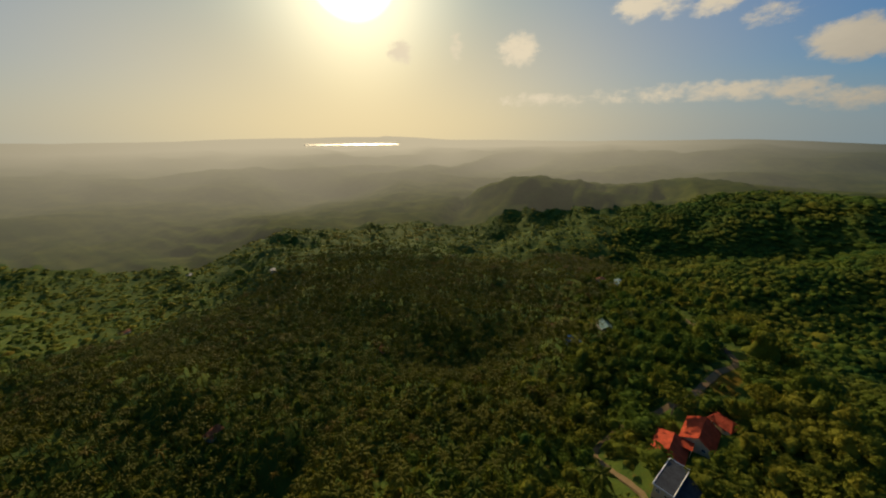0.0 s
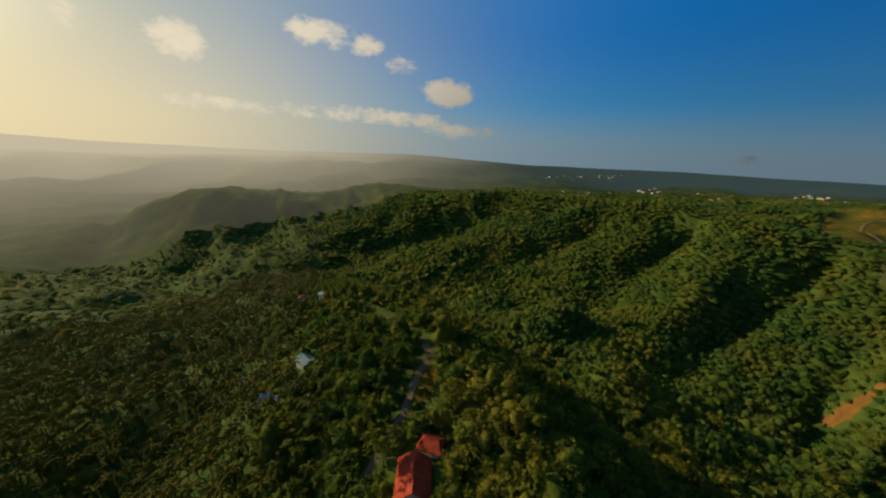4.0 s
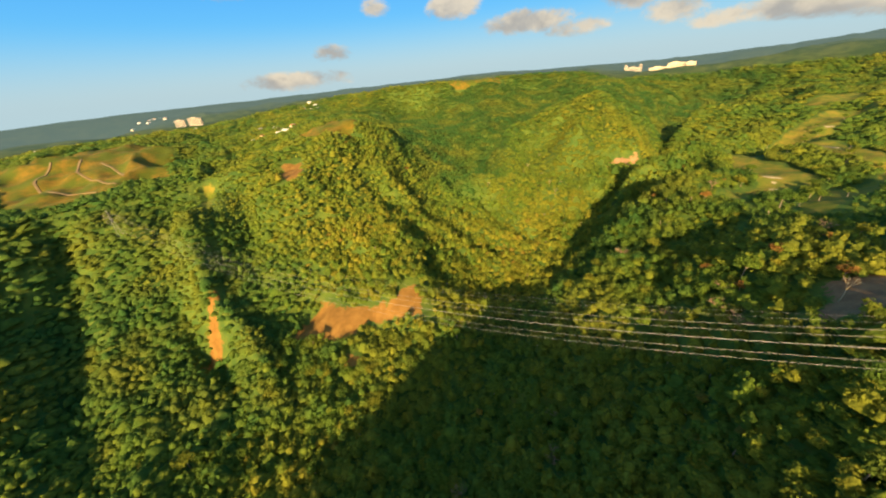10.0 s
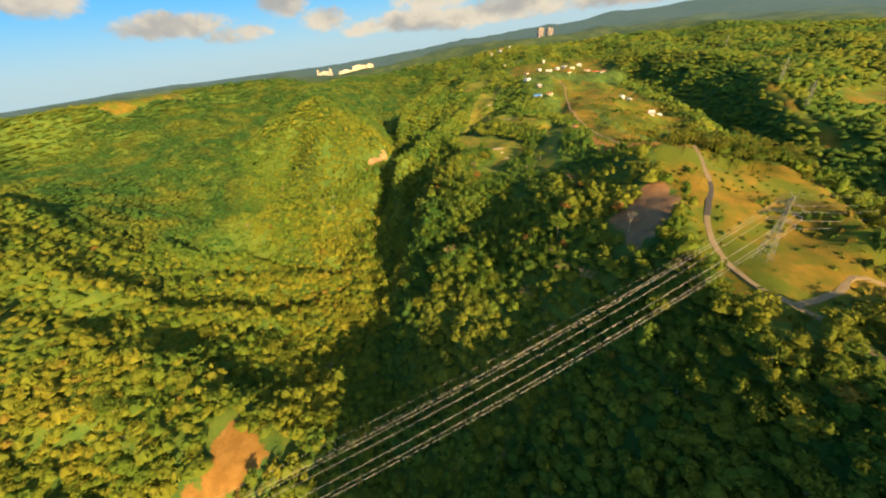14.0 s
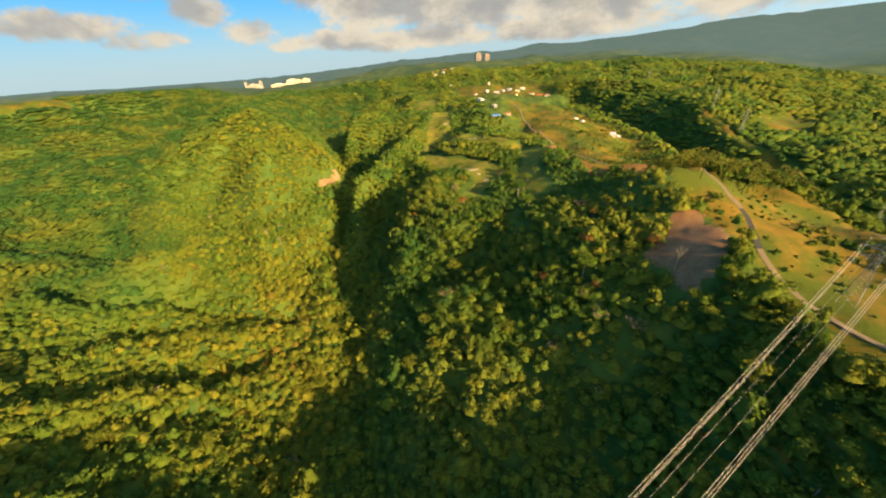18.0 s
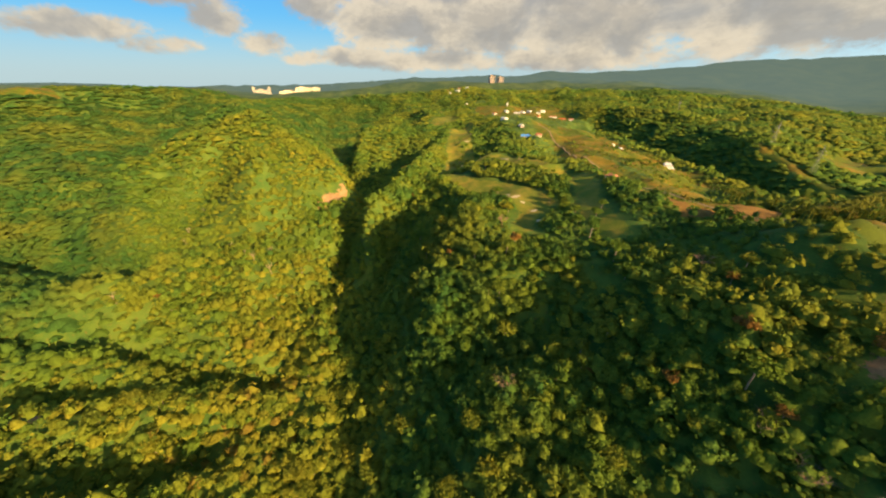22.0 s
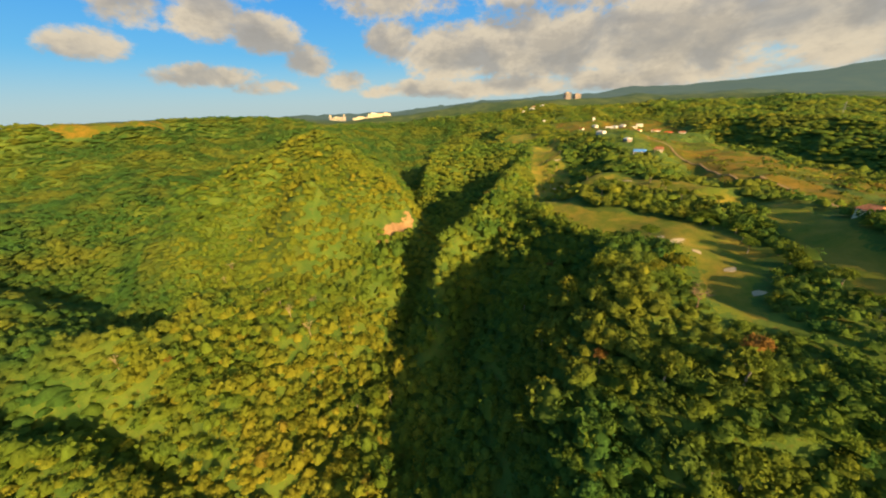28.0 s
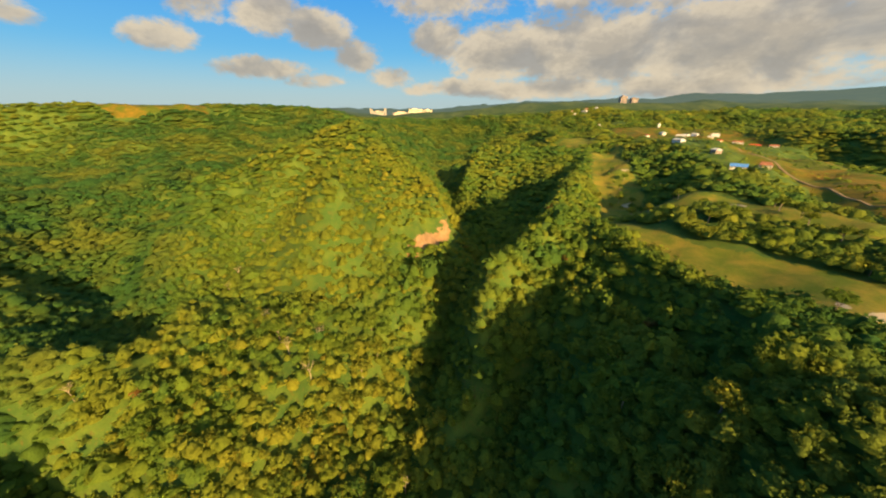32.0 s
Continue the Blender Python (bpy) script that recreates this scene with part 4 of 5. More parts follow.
def bar(bm, a, b, r0, r1=None, sides=4):
    """A tapered bar from a to b."""
    a, b = Vector(a), Vector(b)
    r1 = r0 if r1 is None else r1
    turn = (b - a).to_track_quat("Z", "Y").to_matrix().to_4x4()
    bmesh.ops.create_cone(bm, cap_ends=True, segments=sides, radius1=r0, radius2=r1, depth=(b - a).length, matrix=Matrix.Translation((a + b) / 2) @ turn)
    return bm


def plate(bm, corners, thick):
    """A sheet through the corners (in order), thickened downwards."""
    top = [bm.verts.new(c) for c in corners]
    low = [bm.verts.new((c[0], c[1], c[2] - thick)) for c in corners]
    bm.faces.new(top)
    bm.faces.new(low[::-1])
    for n in range(len(top)):
        m = (n + 1) % len(top)
        bm.faces.new((top[m], top[n], low[n], low[m]))
    bmesh.ops.recalc_face_normals(bm, faces=bm.faces)
    return bm


def roof_material(name, colour, rough=0.75):
    """Ribbed sheet or tile roof, with weathering."""
    made, graph, place = material(name)
    local = graph.add("TexCoord").outputs["Object"]
    ribs = graph.add("TexWave", {"Vector": local, "Scale": 1.6, "Distortion": 0.2}, wave_type="BANDS", bands_direction="Y").outputs["Fac"]
    stain = graph.noise(place, 0.5, 4.0, 0.6)
    tone = graph.mix(graph.ramp(stain, 0.35, 0.7), colour, tuple(0.62 * c for c in colour))
    finish(graph, tone, rough, ribs, 0.05, spec=0.12)
    return made


red_roof = roof_material("red_roof", (0.50, 0.075, 0.030))
grey_roof = roof_material("grey_roof", (0.05, 0.055, 0.066))
blue_roof = roof_material("blue_roof", (0.10, 0.26, 0.55))
teal_roof = roof_material("teal_roof", (0.22, 0.33, 0.30))
rust_roof = roof_material("rust_roof", (0.36, 0.14, 0.07))
pale_roof = roof_material("pale_roof", (0.55, 0.50, 0.44))
cream_wall = plain("cream_wall", (0.60, 0.47, 0.30), 0.85, 0.7, 0.15, 0.01)
white_wall = plain("white_wall", (0.50, 0.45, 0.38), 0.85, 0.7, 0.12, 0.01)
weathered_wall = plain("weathered_wall", (0.36, 0.30, 0.23), 0.9, 0.7, 0.2, 0.01)
stone_wall = plain("stone_wall", (0.40, 0.36, 0.31), 0.9, 1.0, 0.25, 0.02)
rose_wall = plain("rose_wall", (0.25, 0.185, 0.15), 0.85, 0.7, 0.15, 0.01)
trim_white = plain("trim_white", (0.80, 0.79, 0.76), 0.6, 2.0, 0.08, 0.004)
door_wood = plain("door_wood", (0.16, 0.08, 0.04), 0.6, 3.0, 0.2, 0.01)
sand = plain("sand", (0.33, 0.25, 0.15), 0.95, 0.8, 0.12, 0.03)
dark_glass, _g, _p = material("dark_glass")
finish(_g, (0.03, 0.04, 0.05), 0.08, spec=0.6)
water_mat, _g, _p = material("still_water")
_ripple = _g.noise(_p, 0.35, 3.0)
finish(_g, (0.03, 0.05, 0.055), 0.06, _ripple, 0.02, spec=0.6)


def window(parent, m, w, h, far=False):
    """A framed pane, set into the face of a wall; m looks along its outward +y."""
    frame_bm = bmesh.new()
    for a, b, c, d in ((-w / 2 - 0.08, w / 2 + 0.08, h / 2, h / 2 + 0.1), (-w / 2 - 0.12, w / 2 + 0.12, -h / 2 - 0.12, -h / 2), (-w / 2 - 0.08, -w / 2, -h / 2, h / 2), (w / 2, w / 2 + 0.08, -h / 2, h / 2),
                       (-0.03, 0.03, -h / 2, h / 2)):
        slab(a, b, -0.05, 0.06, c, d, frame_bm)
    if far:
        frame_bm.free()
        frame_bm = slab(-w / 2 - 0.1, w / 2 + 0.1, -0.05, 0.05, -h / 2 - 0.1, h / 2 + 0.1)
    win = part("window", frame_bm, trim_white, parent)
    win.matrix_local = m
    part("pane", slab(-w / 2, w / 2, -0.02, 0.07 if far else 0.012, -h / 2, h / 2), dark_glass, win)
    return win


def gable_house(name, label, m, w, d, h, rise, wall_mat, roof_mat, storeys=1, hip=0.0, group="", category="house"):
    """A house on a floor plan w by d: walls, pitched roof with overhang along y, windows, door and ridge cap."""
    house = thing(name, label, category, m, group)
    walls = slab(-w / 2, w / 2, -d / 2, d / 2, -2.5, h)
    part("wall", walls, wall_mat, house)
    for s in (-1, 1) if not hip else ():
        gable = bmesh.new()
        y = s * (d / 2 - 0.1)
        rim = [[gable.verts.new((a, y + s * b, c)) for a, c in ((-w / 2, h - 0.02), (w / 2, h - 0.02), (0, h + rise * 0.92))] for b in (-0.08, 0.08)]
        gable.faces.new(rim[0]), gable.faces.new(rim[1][::-1])
        for k in range(3):
            gable.faces.new((rim[0][k], rim[1][k], rim[1][(k + 1) % 3], rim[0][(k + 1) % 3]))
        bmesh.ops.recalc_face_normals(gable, faces=gable.faces)
        part("gable_wall", gable, wall_mat, house)
    over, end = 0.9, d / 2 + 0.8
    eave, top, ridge_end = h - 0.25, h + rise, end - hip * d / 2
    for s in (-1, 1):
        part("roof", plate(bmesh.new(), [(0, -ridge_end, top), (0, ridge_end, top), (s * (w / 2 + over), end, eave), (s * (w / 2 + over), -end, eave)][::s], 0.16), roof_mat, house)
    if hip:
        for s in (-1, 1):
            part("roof", plate(bmesh.new(), [(0, s * ridge_end, top), (w / 2 + over, s * end, eave), (-w / 2 - over, s * end, eave)], 0.16), roof_mat, house)
    part("ridge_cap", bar(bmesh.new(), (0, -ridge_end, top + 0.02), (0, ridge_end, top + 0.02), 0.16, sides=6), roof_mat, house)
    step = h / storeys
    for level in range(storeys):
        z = level * step + step * 0.55
        for s in (-1, 1):
            n = max(1, int(d / 3.5))
            for k in range(n):
                window(house, pose(s * (w / 2 + 0.0), -d / 2 + d * (k + 0.5) / n, z, 0, 0, -90 * s), 1.3, 1.2, name == "far_house")
        n = max(1, int(w / 4))
        for k in range(n):
            window(house, pose(-w / 2 + w * (k + 0.5) / n, d / 2, z, 0, 0, 0), 1.2, 1.2, name == "far_house")
    door = part("door", slab(-0.5, 0.5, -0.06, 0.05, 0.0, 2.05, bevel=0.02), door_wood, house)
    door.matrix_local = pose(w * 0.12, -d / 2, 0, 0, 0, 180)
    part("handle", bar(bmesh.new(), (0.36, 0.05, 1.0), (0.36, 0.11, 1.0), 0.03, sides=6), galvanised, door)
    return house


def on_ground(x, y, turn=0.0, sink=0.0):
    return pose(x, y, float(ground(x, y)) - sink, 0, 0, turn)


# ---- roads ----
def road(name, label, run, width, mat, lift=0.35):
    """A strip on the ground along a run of plan points, with a camber and a buried edge."""
    bm = bmesh.new()
    rows = []
    for n, (x, y) in enumerate(run):
        ax, ay = run[max(n - 1, 0)]
        bx, by = run[min(n + 1, len(run) - 1)]
        long = math.hypot(bx - ax, by - ay) or 1
        sx, sy = (by - ay) / long, -(bx - ax) / long
        zs = [float(ground(x + s * sx * width / 2, y + s * sy * width / 2)) for s in (-1, 0, 1)]
        top = max(zs[1], 0.5 * (zs[0] + zs[2])) + lift
        row = []
        for s, drop in ((-0.62, 1.2), (-0.5, 0.06), (0.0, 0.0), (0.5, 0.06), (0.62, 1.2)):
            wobble = 0.25 * math.sin(n * 1.7 + s * 9)
            row.append(bm.verts.new((x + s * sx * (width + wobble), y + s * sy * (width + wobble), top - drop)))
        rows.append(row)
    for a, b in zip(rows, rows[1:]):
        for n in range(4):
            bm.faces.new((a[n], a[n + 1], b[n + 1], b[n]))
    ob = part(name, bm, mat)
    return tagged(ob, label, "road", kind="structure")


ridge_run = ROAD_RUNS["ridge_road"]
road("road_ridge", "narrow pale concrete road along the ridge crest", ridge_run, 3.3, concrete_road)
dark_bits = [run for run in (ridge_run[k:k + 9] for k in (22, 104, 128)) if len(run) > 3]
for bit in dark_bits:
    road("road_patch", "dark asphalt stretch of the ridge road", bit, 3.5, asphalt, 0.42)
road("road_estate", "dusty estate road between dry grass plots", ROAD_RUNS["estate_road"], 3.2, dirt_road)
road("road_side", "short side road off the ridge road", ROAD_RUNS["side_road"], 3.2, concrete_road)
for line in ([(-745, -330), (-800, -400), (-900, -450), (-1010, -440)], [(-760, -300), (-850, -350), (-940, -390), (-1020, -390)], [(-800, -290), (-880, -310), (-980, -350)]):
    road("road_terrace", "pale gravel track along a terraced hill", smooth_line(line, 14), 4, dirt_road, 1.2)

# ---- the red-roofed houses on the ridge ----
gable_house("red_house", "cream house with a bright red hipped roof by the road", on_ground(224, -133, -14), 10.5, 13, 2.9, 3.4, cream_wall, red_roof, 1, 0.35, "ridge houses")
house = gable_house("red_house", "larger cream house with a red gabled roof among ridge trees", on_ground(213, -144, -17), 10.5, 14, 3.2, 4.0, cream_wall, red_roof, 1, 0.0, "ridge houses")
gable_house("porch_wing", "low house wing under a red hipped roof", on_ground(204, -154, 55), 6.5, 8, 3.2, 2.4, cream_wall, red_roof, 1, 0.5, "ridge houses")
link = thing("covered_way", "red canopy joining two red-roofed houses", "canopy", on_ground(218, -137, -14))
part("roof", plate(bmesh.new(), [(-2.2, -4, 4.2), (2.2, -4, 4.0), (2.2, 4, 4.0), (-2.2, 4, 4.2)], 0.15), red_roof, link)
for a in (-1.9, 1.9):
    for b in (-3.6, 3.6):
        part("post", bar(bmesh.new(), (a, b, -1.5), (a, b, 3.95), 0.1, sides=8), trim_white, link)


def grey_block():
    """The long two-roofed grey building: parapet roof sheets with white edges."""
    block = thing("grey_building", "long cream building with dark grey sheet roofs and white verges", "building", on_ground(225.5, -114, -22.5))
    part("wall", slab(-2.9, 2.9, -7.5, 7.5, -3, 6.4), cream_wall, block)
    part("wall", slab(-8.2, -2.95, -5.5, 6.5, -3, 4.6), stone_wall, block)
    part("roof", plate(bmesh.new(), [(-3.2, -7.9, 7.1), (3.3, -7.9, 6.5), (3.3, 7.9, 6.5), (-3.2, 7.9, 7.1)], 0.18), grey_roof, block)
    part("roof", plate(bmesh.new(), [(-8.6, -5.9, 4.7), (-3.25, -5.9, 5.5), (-3.25, 6.9, 5.5), (-8.6, 6.9, 4.7)], 0.18), grey_roof, block)
    for a, b in (((-3.2, -7.9, 7.14), (3.3, -7.9, 6.54)), ((-3.2, 7.9, 7.14), (3.3, 7.9, 6.54)), ((-3.2, -7.9, 7.14), (-3.2, 7.9, 7.14)), ((3.3, -7.9, 6.54), (3.3, 7.9, 6.54)), ((-8.6, 6.9, 4.74), (-3.25, 6.9, 5.54))):
        part("verge", bar(bmesh.new(), a, b, 0.16), trim_white, block)
    for k in range(4):
        window(block, pose(2.9, -5.6 + 3.7 * k, 4.6, 0, 0, -90), 1.3, 1.2)
        window(block, pose(2.9, -5.6 + 3.7 * k, 1.6, 0, 0, -90), 1.3, 1.2)
    for k in (-1.4, 1.4):
        window(block, pose(k, 7.5, 4.4, 0, 0, 0), 1.2, 1.2)
    door = part("door", slab(-0.5, 0.5, -0.06, 0.05, 0, 2.05, bevel=0.02), door_wood, block)
    door.matrix_local = pose(-5, 6.5, 0, 0, 0, 0)
    return block


grey_block()

# ---- small houses on the coconut slope and by the southern road ----
for x, y, turn, w, d, wall_mat, roof_mat, label in (
        (256, -247, 30, 8, 10, white_wall, teal_roof, "small white house with a pale teal sheet roof among palms"),
        (299, -291, -20, 7, 8, cream_wall, rust_roof, "small cream house with a rust-red roof among palms"),
        (274, -231, 65, 6, 9, stone_wall, blue_roof, "low stone house with a faded blue roof in the coconut grove"),
        (250, -362, 10, 7, 12, white_wall, teal_roof, "white house with a grey-green roof by the southern road"),
        (269, -374, -25, 7, 8, cream_wall, rust_roof, "cream house with a rusty roof below the southern road"),
        (236, -372, 40, 6, 8, white_wall, pale_roof, "white hut with a pale roof by the road bend"),
        (905, -120, 20, 9, 12, white_wall, rust_roof, "lone white house with a reddish roof on the lower slope"),
        (439, -198, 70, 7, 9, cream_wall, rust_roof, "cream farmhouse with rusty roof deep in the palms"),
        (486, -66, 15, 7, 9, stone_wall, rust_roof, "stone hut with a brown roof in the grove"),
        (589, -346, 30, 8, 10, white_wall, pale_roof, "white farmhouse with a pale sheet roof"),
        (305, -293, 5, 6, 7, stone_wall, pale_roof, "small grey hut with a pale roof"),
        (1148, -304, 35, 10, 12, white_wall, pale_roof, "white house by a far lowland track"),
        (830, -330, 55, 10, 13, white_wall, pale_roof, "long white shed by a lowland road")):
    gable_house("small_house", label, on_ground(x, y, turn), w, d, 3.0, 2.0, wall_mat, roof_mat, group="slope houses")

# ---- estate on the plateau ----
for x, y, turn, w, d, h, n, wall_mat, roof_mat, hip, label in (
        (168, 420, 20, 9, 11, 5.6, 2, cream_wall, rust_roof, 0.5, "two-storey cream villa with a brown hipped roof by the estate road"),
        (318, 548, 70, 7, 9, 4.0, 1, white_wall, pale_roof, 0.4, "white cottage with a pale roof on the estate slope"),
        (340, 572, 75, 7, 10, 3.0, 1, white_wall, pale_roof, 0.4, "low white house beside dry grass plots"),
        (330, 745, 20, 8, 11, 5.0, 2, white_wall, pale_roof, 0.4, "white two-storey house among small estate trees"),
        (343, 735, 20, 6, 8, 3.0, 1, stone_wall, pale_roof, 0.3, "grey annexe beside a white house"),
        (152, 748, 65, 10, 16, 4.2, 1, cream_wall, blue_roof, 0.0, "long clubhouse shed with a bright blue roof"),
        (176, 742, 65, 9, 12, 4.0, 1, cream_wall, rust_roof, 0.4, "cream pavilion with an orange-brown roof"),
        (141, 927, 30, 14, 22, 5.5, 2, white_wall, pale_roof, 0.3, "white row house with a pale roof on the rise"),
        (165, 845, 15, 13, 14, 7.0, 2, rose_wall, pale_roof, 0.4, "rose-walled two-storey house near the blue roof"),
        (161, 1198, 30, 14, 16, 6.5, 2, white_wall, rust_roof, 0.4, "white villa with a red-brown roof in the hill village"),
        (205, 1230, 20, 13, 18, 6.5, 2, white_wall, pale_roof, 0.4, "white villa with pale roof in the hill village"),
        (232, 1190, 75, 12, 26, 4.5, 1, white_wall, pale_roof, 0.2, "long white hall in the hill village"),
        (268, 1260, 30, 14, 18, 7.0, 2, stone_wall, pale_roof, 0.4, "grey two-storey villa in the hill village"),
        (298, 1290, 45, 15, 20, 6.5, 2, white_wall, pale_roof, 0.3, "white villa with a shallow pale roof"),
        (318, 1250, 70, 12, 20, 5.0, 1, cream_wall, pale_roof, 0.3, "low cream house in the hill village"),
        (352, 1310, 80, 15, 22, 7.5, 2, white_wall, white_wall, 0.2, "tall white villa on the village crest"),
        (357, 1205, 75, 14, 28, 5.0, 1, white_wall, rust_roof, 0.3, "long white house with an orange-red roof"),
        (376, 1175, 75, 15, 30, 6.0, 2, cream_wall, red_roof, 0.3, "cream villa with a broad red roof"),
        (388, 1130, 70, 13, 20, 5.0, 1, white_wall, rust_roof, 0.3, "white house with a red-brown roof at the village edge"),
        (282, 1120, 40, 12, 16, 5.0, 1, cream_wall, red_roof, 0.4, "cream house with a dark red roof below the village"),
        (237, 1383, 0, 8, 8, 12, 3, white_wall, pale_roof, 0.9, "slim white tower house behind the hill village"),
        (-10, 1290, 20, 14, 22, 5.0, 1, rose_wall, rust_roof, 0.3, "rose-walled house with a red roof on the plateau rim"),
        (40, 1420, 60, 13, 18, 5.0, 2, white_wall, rust_roof, 0.3, "white house with a red roof on the far plateau"),
        (90, 1480, 30, 13, 18, 5.0, 2, white_wall, pale_roof, 0.3, "white house with a pale roof on the far plateau")):
    shrink = 0.74 if y > 800 else 1.0
    gable_house("estate_house", label, on_ground(x, y, turn), w * shrink, d * shrink, h * shrink, 2.6 * shrink, wall_mat, roof_mat, n, hip, "estate houses")


# ---- hotels, towers and far houses ----
def block_tower(name, label, m, w, d, h, floors, bays, wall_mat, step=0.0):
    """A tall block: body, roof parapet, plant room, floor bands and rows of real window recesses."""
    tower = thing(name, label, "building", m, "far tall buildings")
    part("wall", slab(-w / 2, w / 2, -d / 2, d / 2, -12, h), wall_mat, tower)
    part("parapet", slab(-w / 2 - 0.4, w / 2 + 0.4, -d / 2 - 0.4, d / 2 + 0.4, h, h + 1.4), wall_mat, tower)
    part("plant_room", slab(-w * 0.25, w * 0.1, -d * 0.25, d * 0.25, h + 1.4, h + 6), wall_mat, tower)
    fh = h / floors
    for f in range(floors):
        z = f * fh + fh * 0.5
        for s in (-1, 1):
            for k in range(bays):
                x = -w / 2 + w * (k + 0.5) / bays
                part("window", slab(x - w / bays * 0.32, x + w / bays * 0.32, s * d / 2 - 0.15, s * d / 2 + 0.15, z - fh * 0.28, z + fh * 0.3), dark_glass, tower)
    return tower


block_tower("apartment_tower", "tall rose-brown apartment tower on the far wooded rise", on_ground(340, 2480, 15), 36, 28, 42, 12, 4, rose_wall)
block_tower("apartment_tower", "rose-brown apartment tower beside its taller twin", on_ground(395, 2470, 15), 36, 28, 34, 10, 4, rose_wall)
block_tower("hotel_block", "broad grey-white hotel between two end towers on a far ridge", pose(-1019, 2117, -92, 0, 0, 25), 62, 26, 42, 7, 7, weathered_wall)
for dx, dy in ((-36, -16), (36, 16)):
    block_tower("hotel_tower", "slim grey-white tower at the end of a hotel", pose(-1019 + dx, 2117 + dy, -92, 0, 0, 25), 15, 20, 54, 9, 2, weathered_wall)
block_tower("hotel_wing", "long low cream hotel wing on a wooded ridge", pose(-838, 2046, -86, 0, 0, 20), 96, 30, 30, 4, 9, cream_wall)
block_tower("hotel_wing", "higher cream hotel wing stepping up behind the first", pose(-775, 2092, -80, 0, 0, 22), 78, 28, 40, 6, 8, cream_wall)
block_tower("hotel_wing", "short cream hotel wing with a rooftop block on the ridge", pose(-712, 2112, -74, 0, 0, 24), 44, 22, 32, 5, 4, cream_wall)
block_tower("apartment_block", "pale apartment slab on the western skyline", on_ground(-2010, -150, 80), 58, 22, 34, 8, 6, weathered_wall)
block_tower("apartment_block", "second pale apartment slab on the western skyline", on_ground(-2030, -215, 80), 42, 22, 28, 7, 5, weathered_wall)

spots = np.random.default_rng(5)
wall_set, roof_set = (white_wall, cream_wall, white_wall), (pale_roof, rust_roof, pale_roof, teal_roof)
for cx, cy, n, sx, sy in ((-1760, 360, 9, 110, 40), (-1110, 30, 11, 70, 50), (-980, 90, 6, 50, 40), (-1820, -930, 8, 80, 120), (-1340, -1345, 7, 60, 50), (-1460, -2160, 10, 160, 120), (-1990, -2340, 10, 160, 90), (-2900, -400, 10, 200, 120), (-1650, -160, 8, 200, 120), (-1500, -700, 10, 220, 160), (-1250, -1050, 7, 200, 140), (380, 2330, 8, 90, 60), (120, 1800, 6, 120, 80),
                          (-900, -1250, 5, 160, 120)):
    for k in range(n):
        x, y = cx + spots.uniform(-sx, sx), cy + spots.uniform(-sy, sy)
        gable_house("far_house", "small far pale house among trees", on_ground(x, y, spots.uniform(0, 180)), spots.uniform(9, 14), spots.uniform(14, 24), spots.uniform(4, 7), 2.6,
                    wall_set[k % 3], roof_set[k % 4], 1, 0.3, "far houses")


# ---- power line ----
def pylon(label, m, h=40.0):
    """A double-circuit lattice tower: four legs, bracing, three pairs of arms with insulators."""
    tower = thing("lattice_pylon", label, "pylon", m, "power line pylons")
    half = lambda z: 3.4 - 2.5 * min(z / (0.62 * h), 1.0) + (0 if z < 0.62 * h else -0.35 * (z - 0.62 * h) / (0.38 * h))
    levels = [0, 6, 11, 15.5, 19, 22, 24.8, 27.6, 30.4, 33.2, 36, h]
    for a in (-1, 1):
        for b in (-1, 1):
            leg = bmesh.new()
            for lo, hi in zip(levels, levels[1:]):
                bar(leg, (a * half(lo), b * half(lo), lo - (2 if lo == 0 else 0)), (a * half(hi), b * half(hi), hi), 0.11)
            part("leg", leg, galvanised, tower)
    for side in range(4):
        turn = Matrix.Rotation(side * math.pi / 2, 4, "Z")
        brace = bmesh.new()
        for lo, hi in zip(levels, levels[1:]):
            p, q = half(lo), half(hi)
            for s in (-1, 1):
                bar(brace, turn @ Vector((s * p, p, lo)), turn @ Vector((-s * q, q, hi)), 0.05)
            bar(brace, turn @ Vector((-q, q, hi)), turn @ Vector((q, q, hi)), 0.05)
        part("bracing", brace, galvanised, tower)
    for z, reach in ((25.5, 6.2), (30.5, 7.0), (35.5, 5.6)):
        for s in (-1, 1):
            arm = bmesh.new()
            tip = Vector((s * reach, 0, z + 0.3))
            w = half(z)
            for y in (-1, 1):
                bar(arm, (s * w, y * w, z), tip, 0.08)
                bar(arm, (s * w, y * w, z + 2.0), tip, 0.07)
            for k in (0.35, 0.7):
                at = Vector((s * w, 0, z)).lerp(tip, k)
                bar(arm, at + Vector((0, -w * (1 - k), 0)), at + Vector((0, w * (1 - k), 1.6 * (1 - k))), 0.06)
            limb = part("cross_arm", arm, galvanised, tower)
            string = bmesh.new()
            for k in range(6):
                bmesh.ops.create_cone(string, cap_ends=True, segments=8, radius1=0.17, radius2=0.10, depth=0.14, matrix=Matrix.Translation((tip.x, 0, tip.z - 0.25 - 0.26 * k)))
            bar(string, tip, (tip.x, 0, tip.z - 1.8), 0.04)
            part("insulator", string, ceramic, limb)
    part("peak", bar(bar(bmesh.new(), (-0.5, 0, h), (-1.8, 0, h + 1.6), 0.1), (0.5, 0, h), (1.8, 0, h + 1.6), 0.1), galvanised, tower)
    return tower


LINE = [(-456, -262, 31), (210, 97, 40), (500, 283, 36)]
LINE_TURN = [28, 30, 33]
RIDGE_LINE = [(541, 545), (556, 640), (722, 1140)]
line_tops = []
